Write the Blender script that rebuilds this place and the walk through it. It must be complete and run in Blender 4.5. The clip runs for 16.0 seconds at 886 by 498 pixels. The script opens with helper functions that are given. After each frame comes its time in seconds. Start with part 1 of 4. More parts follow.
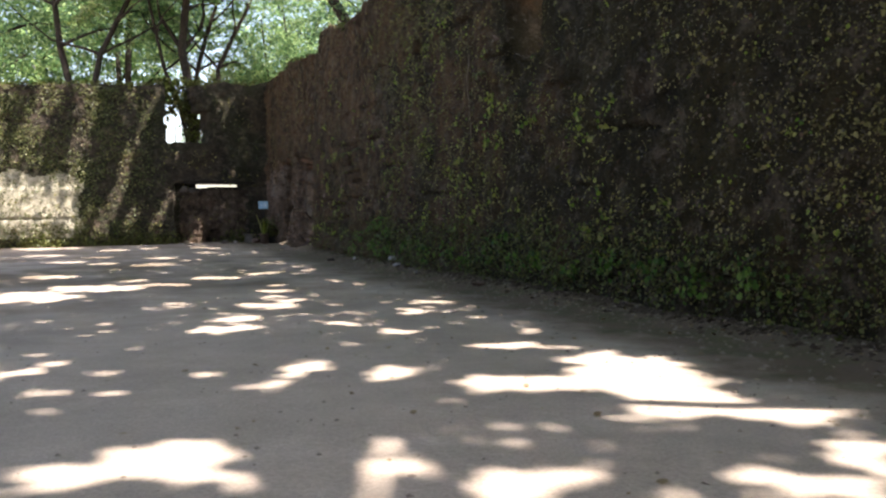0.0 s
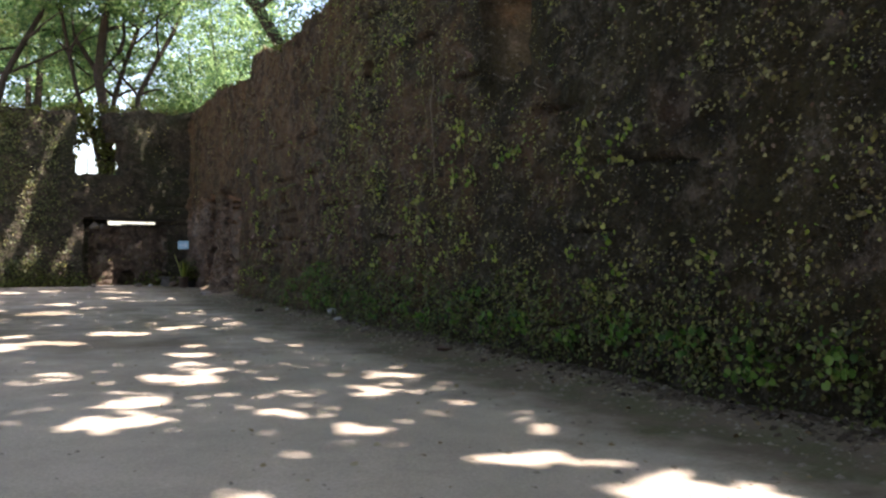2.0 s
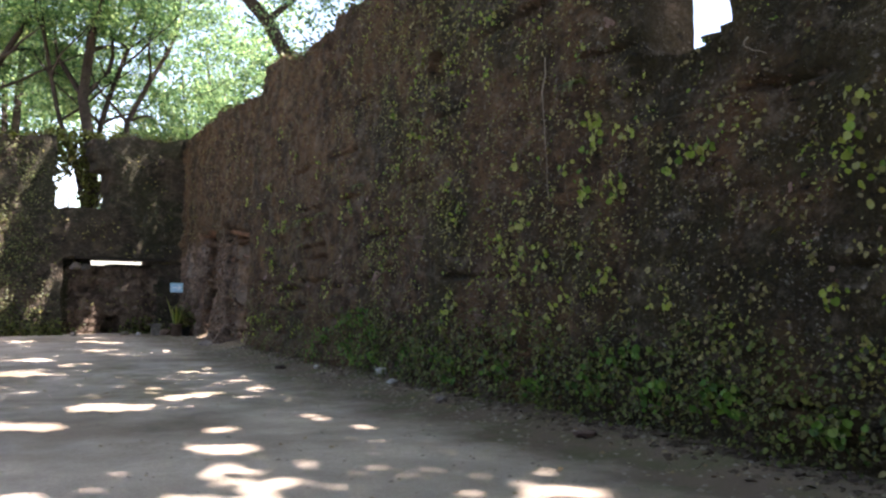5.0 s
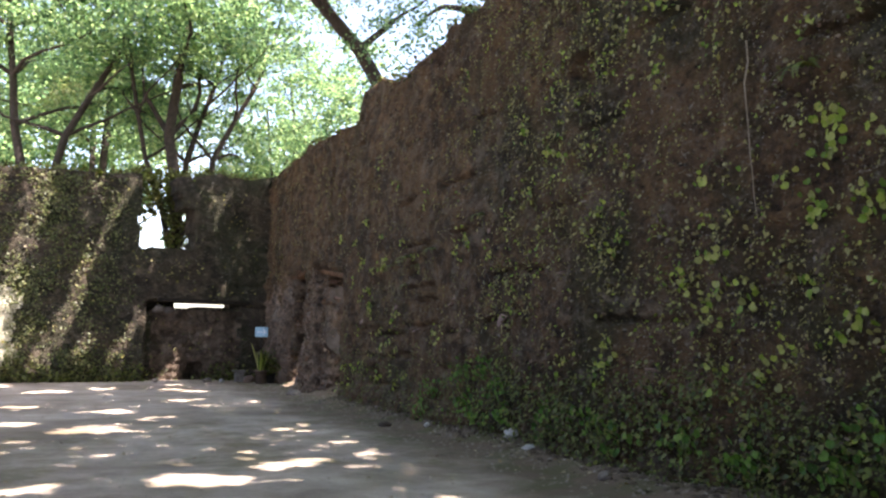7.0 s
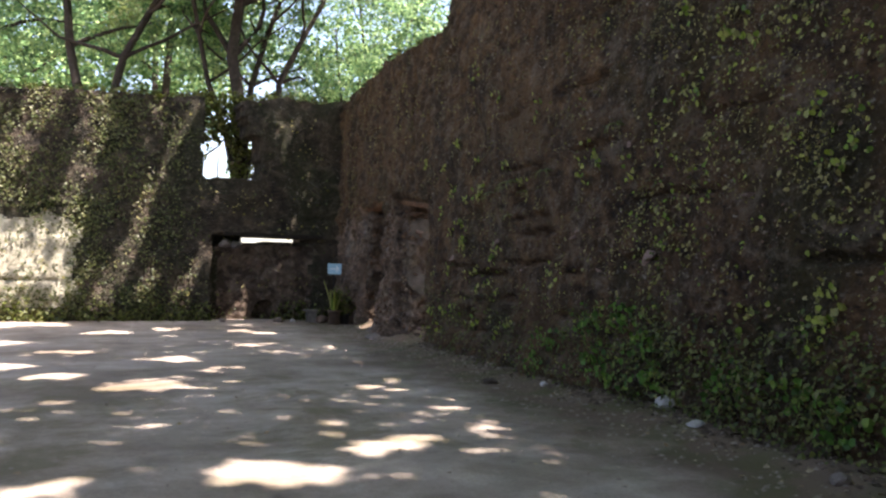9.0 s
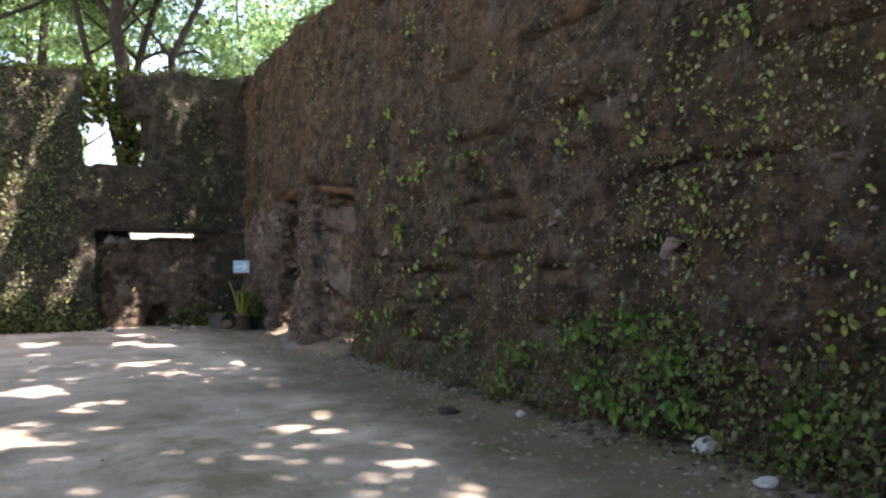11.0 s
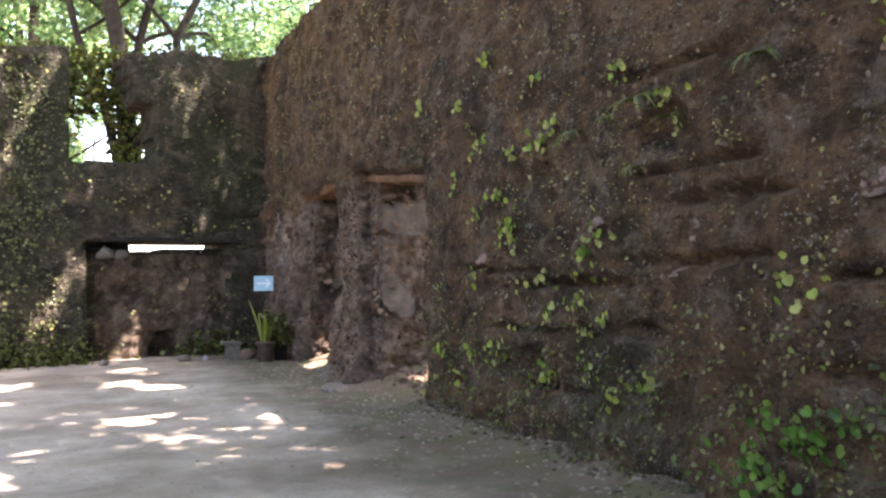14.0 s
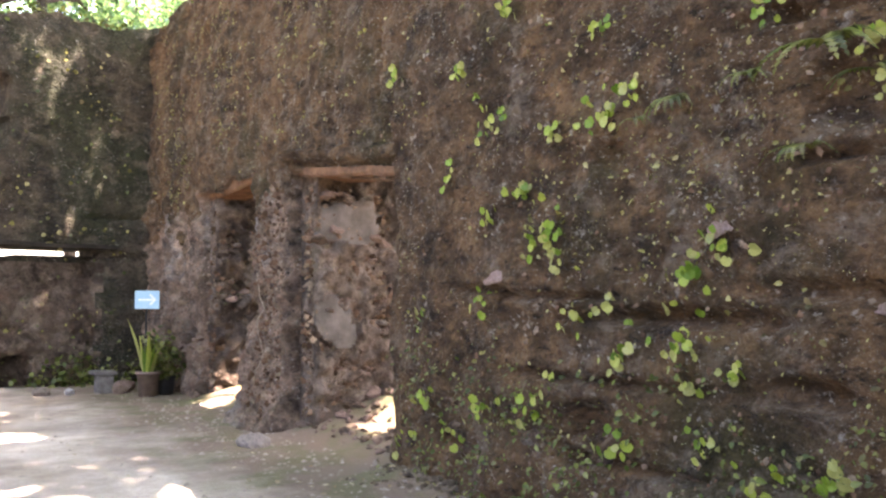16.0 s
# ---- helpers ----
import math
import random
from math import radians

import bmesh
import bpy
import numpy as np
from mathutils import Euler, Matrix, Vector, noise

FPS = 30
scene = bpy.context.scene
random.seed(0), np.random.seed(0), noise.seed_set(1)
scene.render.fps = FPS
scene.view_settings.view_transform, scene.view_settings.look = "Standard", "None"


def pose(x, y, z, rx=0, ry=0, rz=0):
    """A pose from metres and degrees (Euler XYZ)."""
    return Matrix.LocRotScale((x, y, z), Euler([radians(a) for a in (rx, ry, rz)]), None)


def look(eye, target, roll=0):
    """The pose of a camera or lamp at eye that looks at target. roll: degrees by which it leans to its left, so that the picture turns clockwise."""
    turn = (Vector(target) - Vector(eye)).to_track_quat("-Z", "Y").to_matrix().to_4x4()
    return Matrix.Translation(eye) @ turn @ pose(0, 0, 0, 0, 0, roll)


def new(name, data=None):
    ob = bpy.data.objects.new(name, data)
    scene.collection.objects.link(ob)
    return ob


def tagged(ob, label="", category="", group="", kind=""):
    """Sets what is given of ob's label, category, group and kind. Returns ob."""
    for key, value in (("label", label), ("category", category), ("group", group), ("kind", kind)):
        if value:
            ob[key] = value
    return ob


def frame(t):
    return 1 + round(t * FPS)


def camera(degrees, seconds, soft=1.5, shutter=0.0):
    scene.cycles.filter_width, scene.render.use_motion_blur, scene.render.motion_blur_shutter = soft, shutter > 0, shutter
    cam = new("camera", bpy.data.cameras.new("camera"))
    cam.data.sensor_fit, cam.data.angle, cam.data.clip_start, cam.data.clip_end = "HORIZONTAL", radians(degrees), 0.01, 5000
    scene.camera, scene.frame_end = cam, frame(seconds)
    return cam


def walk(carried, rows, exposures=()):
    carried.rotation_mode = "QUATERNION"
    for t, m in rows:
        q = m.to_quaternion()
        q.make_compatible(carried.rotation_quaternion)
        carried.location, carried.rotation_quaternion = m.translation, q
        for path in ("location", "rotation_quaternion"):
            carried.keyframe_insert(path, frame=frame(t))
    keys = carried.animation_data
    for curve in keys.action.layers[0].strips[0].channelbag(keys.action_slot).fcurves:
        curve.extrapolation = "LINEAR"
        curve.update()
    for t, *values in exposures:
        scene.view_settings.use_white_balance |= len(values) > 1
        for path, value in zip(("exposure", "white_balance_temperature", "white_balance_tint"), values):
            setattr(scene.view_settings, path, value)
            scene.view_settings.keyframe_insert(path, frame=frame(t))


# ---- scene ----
cam = camera(56.3, 16.0, soft=2.4)
PATH = [
    (0, (0.645, 1.163, 1.294), (1.387, 3.018, 1.199), -0.5),
    (0.5, (0.771, 1.823, 1.301), (1.501, 3.682, 1.207), 0.7),
    (1, (0.87, 2.331, 1.328), (1.683, 4.159, 1.324), -0.1),
    (1.5, (1.023, 2.986, 1.353), (1.862, 4.801, 1.368), 1.4),
    (2, (1.129, 3.56, 1.352), (2.033, 5.344, 1.363), 0.7),
    (2.5, (1.228, 4.174, 1.348), (2.029, 6.006, 1.315), 1.3),
    (3, (1.285, 4.796, 1.341), (2.166, 6.591, 1.38), 1.3),
    (3.5, (1.287, 5.325, 1.358), (2.177, 7.116, 1.382), 1.7),
    (4, (1.242, 5.961, 1.356), (2.144, 7.745, 1.422), 1.6),
    (6.5, (1.414, 8.858, 1.332), (2.394, 10.595, 1.476), -0.8),
    (7, (1.416, 9.357, 1.37), (2.197, 11.185, 1.59), 0.9),
    (7.5, (1.483, 10.021, 1.394), (2.303, 11.835, 1.577), 0.5),
    (8, (1.548, 10.641, 1.422), (2.287, 12.489, 1.62), 1.3),
    (8.5, (1.568, 11.225, 1.435), (2.307, 13.081, 1.533), 1.0),
    (9, (1.682, 11.82, 1.417), (2.328, 13.711, 1.482), 1.3),
    (9.5, (1.839, 12.468, 1.468), (2.633, 14.304, 1.491), -0.0),
    (9.7, (1.915, 12.67, 1.458), (2.773, 14.476, 1.483), 0.1),
    (12, (2.39, 15.623, 1.556), (3.216, 17.443, 1.618), -0.2),
    (12.5, (2.541, 16.182, 1.506), (3.304, 18.029, 1.582), 1.3),
    (13, (2.618, 16.797, 1.486), (3.343, 18.661, 1.515), -0.7),
    (13.5, (2.664, 17.56, 1.497), (3.406, 19.418, 1.526), 0.4),
    (14, (2.714, 18.199, 1.506), (3.544, 20.017, 1.586), -1.0),
    (14.5, (2.676, 18.878, 1.563), (3.518, 20.691, 1.641), -0.1),
    (15, (2.622, 19.539, 1.591), (3.639, 21.26, 1.648), -1.0),
    (15.5, (2.746, 20.209, 1.622), (3.77, 21.926, 1.685), -1.5),
    (16, (2.851, 20.848, 1.59), (3.956, 22.511, 1.707), 0.1),
]
EXPOSURES = [(0, 1.7, 7150, 19), (2.5, 1.95, 7150, 19), (4, 2.1, 7050, 21), (6.5, 2.5, 7000, 22), (7, 2.4, 7100, 22), (8.5, 2.1, 7050, 22), (9.7, 1.8, 7000, 22), (12, 3.1, 7050, 23), (13, 3.15, 7150, 24), (14.5, 3.2, 7300, 25), (16, 3.95, 7650, 27)]
walk(cam, [(t, look(eye, target, roll)) for t, eye, target, roll in PATH], EXPOSURES)

# ---- daylight ----
SUN_WAY = Vector((-0.265, 0.37, -1.0)).normalized()
SUN_UP = math.asin(-SUN_WAY.z)
world = bpy.data.worlds.new("sky")
scene.world = world
world.use_nodes = True
wn = world.node_tree
sky = wn.nodes.new("ShaderNodeTexSky")
sky.sky_type = "NISHITA"
sky.sun_disc = False
sky.sun_elevation = SUN_UP
sky.sun_rotation = math.atan2(-SUN_WAY.x, -SUN_WAY.y)
sky.air_density, sky.dust_density = 1.0, 2.0
wn.nodes["Background"].inputs[1].default_value = 0.15
wn.links.new(sky.outputs[0], wn.nodes["Background"].inputs[0])
sun = new("sun", bpy.data.lights.new("sun", "SUN"))
sun.data.energy = 5.0
sun.data.angle = radians(0.55)
sun.data.color = (1.0, 0.985, 0.97)
sun.matrix_world = look((0, 0, 40), Vector((0, 0, 40)) + SUN_WAY)


# ---- materials ----
class Mat:
    """A small builder for node materials."""

    def __init__(self, name, rough=0.9):
        self.m = bpy.data.materials.new(name)
        self.m.use_nodes = True
        self.t = self.m.node_tree
        self.b = self.t.nodes["Principled BSDF"]
        self.out = self.t.nodes["Material Output"]
        self.b.inputs["Roughness"].default_value = rough
        self.b.inputs["Specular IOR Level"].default_value = 0.25
        self.co = self.t.nodes.new("ShaderNodeTexCoord").outputs["Object"]

    def link(self, a, b):
        self.t.links.new(a, b)

    def noise(self, scale, detail=5, rough=0.6, stretch=None, distort=0.0):
        n = self.t.nodes.new("ShaderNodeTexNoise")
        n.inputs["Scale"].default_value = scale
        n.inputs["Detail"].default_value = detail
        n.inputs["Roughness"].default_value = rough
        n.inputs["Distortion"].default_value = distort
        src = self.co
        if stretch:
            mp = self.t.nodes.new("ShaderNodeMapping")
            mp.inputs["Scale"].default_value = stretch
            self.link(self.co, mp.inputs[0])
            src = mp.outputs[0]
        self.link(src, n.inputs["Vector"])
        return n.outputs["Fac"]

    def cells(self, scale, what="Distance", feature="F1"):
        n = self.t.nodes.new("ShaderNodeTexVoronoi")
        n.feature = feature
        n.inputs["Scale"].default_value = scale
        self.link(self.co, n.inputs["Vector"])
        return n.outputs[what]

    def ramp(self, src, *stops):
        n = self.t.nodes.new("ShaderNodeValToRGB")
        e = n.color_ramp.elements
        while len(e) < len(stops):
            e.new(0.5)
        for el, (p, c) in zip(e, stops):
            el.position = p
            el.color = (*c, 1) if isinstance(c, tuple) else (c, c, c, 1)
        self.link(src, n.inputs[0])
        return n.outputs[0]

    def mix(self, fac, a, b, mode="MIX"):
        n = self.t.nodes.new("ShaderNodeMix")
        n.data_type = "RGBA"
        n.blend_type = mode
        for sock, v in ((n.inputs[0], fac), (n.inputs[6], a), (n.inputs[7], b)):
            if isinstance(v, (int, float)):
                sock.default_value = v
            elif isinstance(v, tuple):
                sock.default_value = (*v, 1)
            else:
                self.link(v, sock)
        return n.outputs[2]

    def math(self, op, a, b):
        n = self.t.nodes.new("ShaderNodeMath")
        n.operation = op
        for sock, v in zip(n.inputs, (a, b)):
            if isinstance(v, (int, float)):
                sock.default_value = v
            else:
                self.link(v, sock)
        return n.outputs[0]

    def colour(self, src):
        if isinstance(src, tuple):
            self.b.inputs["Base Color"].default_value = (*src, 1)
        else:
            self.link(src, self.b.inputs["Base Color"])
        return self

    def bump(self, src, strength, distance):
        n = self.t.nodes.new("ShaderNodeBump")
        n.inputs["Strength"].default_value = strength
        n.inputs["Distance"].default_value = distance
        self.link(src, n.inputs["Height"])
        self.link(n.outputs[0], self.b.inputs["Normal"])
        return self


def wall_material(name, dark, mid, red, moss, moss_at, lichen=0.30, moss_shade_end=False):
    k = Mat(name, 0.95)
    big = k.noise(0.55, 6, 0.65)
    mid_n = k.noise(3.2, 8, 0.72, (1, 1, 1.7))
    fine = k.noise(26, 6, 0.75)
    c = k.ramp(mid_n, (0.34, dark), (0.5, mid), (0.68, red))
    # broad zones: bare red laterite, olive moss
    c = k.mix(k.ramp(k.noise(0.7, 6, 0.65), (0.46, 0.0), (0.60, 0.8)), c, k.mix(mid_n, tuple(v * 0.6 for v in mid), red))
    if moss_shade_end:
        # moss thickens towards the near end, partly painted to stand in for its shade
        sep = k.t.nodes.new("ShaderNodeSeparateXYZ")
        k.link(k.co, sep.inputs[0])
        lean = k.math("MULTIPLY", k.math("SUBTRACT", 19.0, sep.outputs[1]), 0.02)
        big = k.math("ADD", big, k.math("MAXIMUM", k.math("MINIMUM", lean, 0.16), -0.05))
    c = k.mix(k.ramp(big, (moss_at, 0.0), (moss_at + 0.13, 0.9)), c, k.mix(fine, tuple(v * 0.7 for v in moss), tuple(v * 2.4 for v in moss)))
    # uneven damp, run-off streaks and dark crevices
    c = k.mix(1.0, c, k.ramp(k.noise(0.9, 9, 0.75, None, 0.6), (0.32, 0.5), (0.66, 1.55)), "MULTIPLY")
    c = k.mix(1.0, c, k.ramp(k.noise(1.7, 5, 0.6, (1.6, 1.6, 0.22)), (0.35, 0.78), (0.65, 1.14)), "MULTIPLY")
    c = k.mix(k.ramp(k.noise(6.5, 7, 0.7, (1, 1, 2.4)), (0.33, 0.9), (0.44, 0.0)), c, tuple(v * 0.3 for v in dark))
    # worn patches where a paler skin shows
    c = k.mix(k.ramp(k.noise(2.2, 9, 0.78, (1, 1, 1.3), 0.3), (0.52, 0.0), (0.64, 0.7)), c, (lichen * 0.46, lichen * 0.35, lichen * 0.25))
    # pale lichen flecks of two sizes
    for size, where, amount in ((9.0, 3.1, 0.6), (24.0, 1.9, 0.75), (60.0, 1.2, 0.6)):
        spots = k.math("MULTIPLY", k.ramp(k.noise(size, 4, 0.62, (1, 1, 1.5)), (0.6, 0.0), (0.67, 1.0)), k.ramp(k.noise(where, 6, 0.7), (0.48, 0.0), (0.6, 1.0)))
        c = k.mix(k.math("MULTIPLY", spots, amount), c, (lichen, lichen * 0.88, lichen * 0.72))
    c = k.mix(1.0, c, k.ramp(fine, (0.3, 0.72), (0.7, 1.22)), "MULTIPLY")
    h = k.math("ADD", k.math("MULTIPLY", mid_n, 1.2), k.math("MULTIPLY", fine, 0.2))
    h = k.math("ADD", h, k.math("MULTIPLY", k.noise(9, 6, 0.7), 0.8))
    h = k.math("SUBTRACT", h, k.math("MULTIPLY", k.cells(17, "Distance"), 0.35))
    return k.colour(c).bump(h, 0.9, 0.11).m


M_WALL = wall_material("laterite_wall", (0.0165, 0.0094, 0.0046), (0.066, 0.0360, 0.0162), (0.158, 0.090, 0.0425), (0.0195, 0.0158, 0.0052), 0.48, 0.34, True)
M_FAR = wall_material("mossy_wall", (0.013, 0.011, 0.0085), (0.042, 0.035, 0.025), (0.13, 0.095, 0.064), (0.019, 0.020, 0.010), 0.44, 0.30)
M_RUBBLE = wall_material("rubble_core", (0.03, 0.019, 0.013), (0.13, 0.088, 0.06), (0.30, 0.19, 0.125), (0.17, 0.15, 0.13), 0.56, 0.36)


def torn_material():
    """Broken rubble core: stones of several tones in crumbling lime and earth."""
    k = Mat("torn_rubble", 0.95)
    stone = k.t.nodes.new("ShaderNodeTexVoronoi")
    stone.inputs["Scale"].default_value = 6.5
    warp = k.t.nodes.new("ShaderNodeTexNoise")
    warp.inputs["Scale"].default_value = 5.0
    k.link(k.co, warp.inputs["Vector"])
    k.link(k.mix(0.16, k.co, warp.outputs["Color"]), stone.inputs["Vector"])
    tone = k.t.nodes.new("ShaderNodeSeparateColor")
    k.link(stone.outputs["Color"], tone.inputs[0])
    c = k.ramp(tone.outputs[0], (0.0, (0.05, 0.032, 0.022)), (0.3, (0.15, 0.10, 0.068)), (0.55, (0.175, 0.118, 0.08)), (0.8, (0.21, 0.162, 0.122)), (1.0, (0.11, 0.065, 0.042)))
    c = k.mix(k.ramp(stone.outputs["Distance"], (0.25, 0.0), (0.55, 0.85)), c, (0.085, 0.058, 0.04))
    c = k.mix(k.ramp(k.noise(1.3, 6, 0.7), (0.45, 0.0), (0.62, 0.7)), c, (0.19, 0.145, 0.108))
    # dark patches painted in to read as shaded cavities
    c = k.mix(k.ramp(k.noise(1.9, 6, 0.7, None, 0.4), (0.48, 0.0), (0.60, 0.9)), c, (0.036, 0.024, 0.016))
    c = k.mix(1.0, c, k.ramp(k.noise(24, 6, 0.75), (0.3, 0.6), (0.7, 1.35)), "MULTIPLY")
    h = k.math("SUBTRACT", k.noise(8, 8, 0.7), k.math("MULTIPLY", stone.outputs["Distance"], 0.8))
    return k.colour(c).bump(h, 1.0, 0.12).m


M_TORN = torn_material()


def soil():
    k = Mat("packed_sandy_soil", 0.95)
    big = k.noise(0.35, 6, 0.6)
    mid_n = k.noise(2.3, 8, 0.68)
    fine = k.noise(40, 6, 0.8)
    c = k.ramp(mid_n, (0.3, (0.35, 0.285, 0.222)), (0.6, (0.47, 0.395, 0.318)), (0.8, (0.53, 0.46, 0.38)))
    c = k.mix(k.ramp(big, (0.46, 0.0), (0.62, 0.75)), c, (0.20, 0.148, 0.10))
    c = k.mix(1.0, c, k.ramp(k.noise(0.8, 8, 0.7, None, 0.5), (0.34, 0.66), (0.66, 1.15)), "MULTIPLY")
    sep = k.t.nodes.new("ShaderNodeSeparateXYZ")
    k.link(k.co, sep.inputs[0])
    # sand painted paler towards the near end, in place of its brighter light
    dry = k.math("MULTIPLY", k.math("SUBTRACT", k.math("ADD", 15.0, k.math("MULTIPLY", k.noise(0.4, 4), 4.0)), sep.outputs[1]), 0.14)
    c = k.mix(k.ramp(dry, (0.0, 0.0), (1.0, 0.65)), c, k.mix(mid_n, (0.46, 0.38, 0.30), (0.62, 0.53, 0.44)))
    # damp mossy film on the middle of the yard
    far_y = k.ramp(k.math("MULTIPLY", k.math("ABSOLUTE", k.math("SUBTRACT", sep.outputs[1], 20.5), 0.0), 0.25), (0.55, 1.0), (1.0, 0.0))
    film = k.math("MULTIPLY", far_y, k.ramp(k.noise(0.75, 7, 0.7, None, 0.4), (0.47, 0.0), (0.6, 0.7)))
    c = k.mix(film, c, (0.15, 0.125, 0.062))
    # darker, mossy soil along the foot of the long wall
    edge = k.math("ADD", sep.outputs[0], k.math("MULTIPLY", k.noise(0.9, 5, 0.65), 2.6))
    near = k.ramp(k.math("SUBTRACT", edge, 6.0), (0.0, 0.0), (1.0, 0.9))
    c = k.mix(near, c, k.mix(k.ramp(k.noise(1.6, 5), (0.45, 0.0), (0.6, 1.0)), (0.135, 0.092, 0.06), (0.088, 0.08, 0.032)))
    c = k.mix(1.0, c, k.ramp(fine, (0.3, 0.72), (0.7, 1.2)), "MULTIPLY")
    grit = k.math("MULTIPLY", k.ramp(k.cells(22), (0.06, 1.0), (0.12, 0.0)), k.ramp(k.noise(7), (0.5, 0.0), (0.6, 1.0)))
    c = k.mix(k.math("MULTIPLY", grit, 0.6), c, (0.5, 0.47, 0.42))
    h = k.math("ADD", k.math("MULTIPLY", mid_n, 1.2), k.math("MULTIPLY", fine, 0.3))
    return k.colour(c).bump(h, 0.55, 0.03).m


M_SOIL = soil()


def leaf_material(name, *tones, through_light=0.45, rough=0.45, glow=1.6, blue=0.6):
    k = Mat(name, rough)
    g = k.t.nodes.new("ShaderNodeNewGeometry")
    info = k.t.nodes.new("ShaderNodeObjectInfo")
    r = k.math("FRACT", k.math("ADD", g.outputs["Random Per Island"], info.outputs["Random"]), 0.0)
    n = len(tones)
    c = k.ramp(r, *[(i / max(1, n - 1), tone) for i, tone in enumerate(tones)])
    c = k.mix(1.0, c, k.ramp(k.noise(30, 3), (0.3, 0.75), (0.7, 1.2)), "MULTIPLY")
    k.colour(c)
    tr = k.t.nodes.new("ShaderNodeBsdfTranslucent")
    k.link(k.mix(1.0, c, (glow, glow, glow * blue), "MULTIPLY"), tr.inputs[0])
    mx = k.t.nodes.new("ShaderNodeMixShader")
    mx.inputs[0].default_value = through_light
    k.link(k.b.outputs[0], mx.inputs[1])
    k.link(tr.outputs[0], mx.inputs[2])
    k.link(mx.outputs[0], k.out.inputs[0])
    return k.m


# tones and transmission made bluer and brighter to carry the haze over the trees
M_CROWN = leaf_material("crown_leaves", (0.018, 0.038, 0.019), (0.038, 0.072, 0.033), (0.074, 0.118, 0.050), (0.14, 0.18, 0.078), glow=4.2, blue=0.95, through_light=0.6, rough=0.35)
M_PALM = leaf_material("palm_leaves", (0.10, 0.14, 0.06), (0.17, 0.20, 0.11), rough=0.4)
M_CREEPER = leaf_material("creeper_leaves", (0.055, 0.048, 0.014), (0.115, 0.10, 0.028), (0.20, 0.178, 0.055), (0.30, 0.26, 0.11), (0.08, 0.052, 0.027), through_light=0.2)
M_HERB = leaf_material("herb_leaves", (0.030, 0.036, 0.008), (0.055, 0.072, 0.014), (0.10, 0.122, 0.025), (0.16, 0.165, 0.05), (0.055, 0.04, 0.018), through_light=0.25)
M_IVY = leaf_material("ivy_leaves", (0.028, 0.038, 0.011), (0.055, 0.07, 0.02), (0.10, 0.115, 0.038), (0.16, 0.165, 0.065), (0.06, 0.048, 0.026), through_light=0.15)
M_VINE = leaf_material("vine_leaves", (0.07, 0.13, 0.016), (0.16, 0.24, 0.028), (0.26, 0.31, 0.05), (0.33, 0.33, 0.10), (0.20, 0.20, 0.07), through_light=0.25)
M_GREEN = leaf_material("fresh_leaves", (0.03, 0.07, 0.012), (0.06, 0.14, 0.02), (0.10, 0.20, 0.03), (0.17, 0.24, 0.05), through_light=0.25)
M_DRY = leaf_material("dry_leaves", (0.16, 0.10, 0.05), (0.25, 0.18, 0.10), (0.34, 0.28, 0.18), through_light=0.1)


def plain_material(name, a, b, scale, rough=0.85, bump=0.4, dist=0.02):
    k = Mat(name, rough)
    n = k.noise(scale, 7, 0.7)
    return k.colour(k.ramp(n, (0.3, a), (0.7, b))).bump(n, bump, dist).m


M_BARK = plain_material("bark", (0.018, 0.014, 0.011), (0.06, 0.047, 0.037), 7, 0.9, 0.8, 0.04)
M_STONE = plain_material("grey_stone", (0.09, 0.072, 0.058), (0.24, 0.20, 0.165), 9)
M_PALE = plain_material("pale_stone", (0.30, 0.28, 0.25), (0.55, 0.52, 0.48), 14)
M_REDSTONE = plain_material("red_stone", (0.085, 0.055, 0.040), (0.18, 0.118, 0.085), 12)
M_GRIT = plain_material("pale_grit", (0.14, 0.11, 0.085), (0.33, 0.275, 0.22), 15)
M_LINTEL = plain_material("lintel_timber", (0.06, 0.03, 0.016), (0.24, 0.125, 0.065), 5, 0.9, 0.9, 0.06)
# pale wall colour that brightens the sun patch on the end wall
M_SUN_PALE = plain_material("sun_patch_pale", (0.20, 0.185, 0.12), (0.52, 0.49, 0.38), 5, 0.9, 1.0, 0.08)
M_GREYPLASTER = plain_material("grey_plaster", (0.05, 0.039, 0.030), (0.14, 0.118, 0.097), 4, 0.9, 0.6, 0.03)
M_BEAM = plain_material("dark_timber", (0.012, 0.010, 0.008), (0.045, 0.036, 0.028), 8, 0.9, 0.6, 0.03)
M_ROOT = plain_material("dry_root", (0.16, 0.12, 0.08), (0.30, 0.24, 0.17), 20)
M_POT = plain_material("clay_pot", (0.10, 0.07, 0.055), (0.19, 0.135, 0.105), 8)
M_POT_DARK = plain_material("black_pot", (0.02, 0.02, 0.02), (0.045, 0.042, 0.04), 10, 0.6)
M_CONCRETE = plain_material("concrete", (0.07, 0.06, 0.05), (0.17, 0.15, 0.13), 9)
M_PINK = plain_material("pinkish_stone", (0.14, 0.085, 0.065), (0.34, 0.23, 0.19), 12, 0.9, 0.8, 0.04)


def island_material(name, *tones):
    k = Mat(name, 0.95)
    g = k.t.nodes.new("ShaderNodeNewGeometry")
    c = k.ramp(g.outputs["Random Per Island"], *[(i / (len(tones) - 1), t) for i, t in enumerate(tones)])
    return k.colour(k.mix(1.0, c, k.ramp(k.noise(30, 5, 0.7), (0.3, 0.6), (0.7, 1.3)), "MULTIPLY")).m


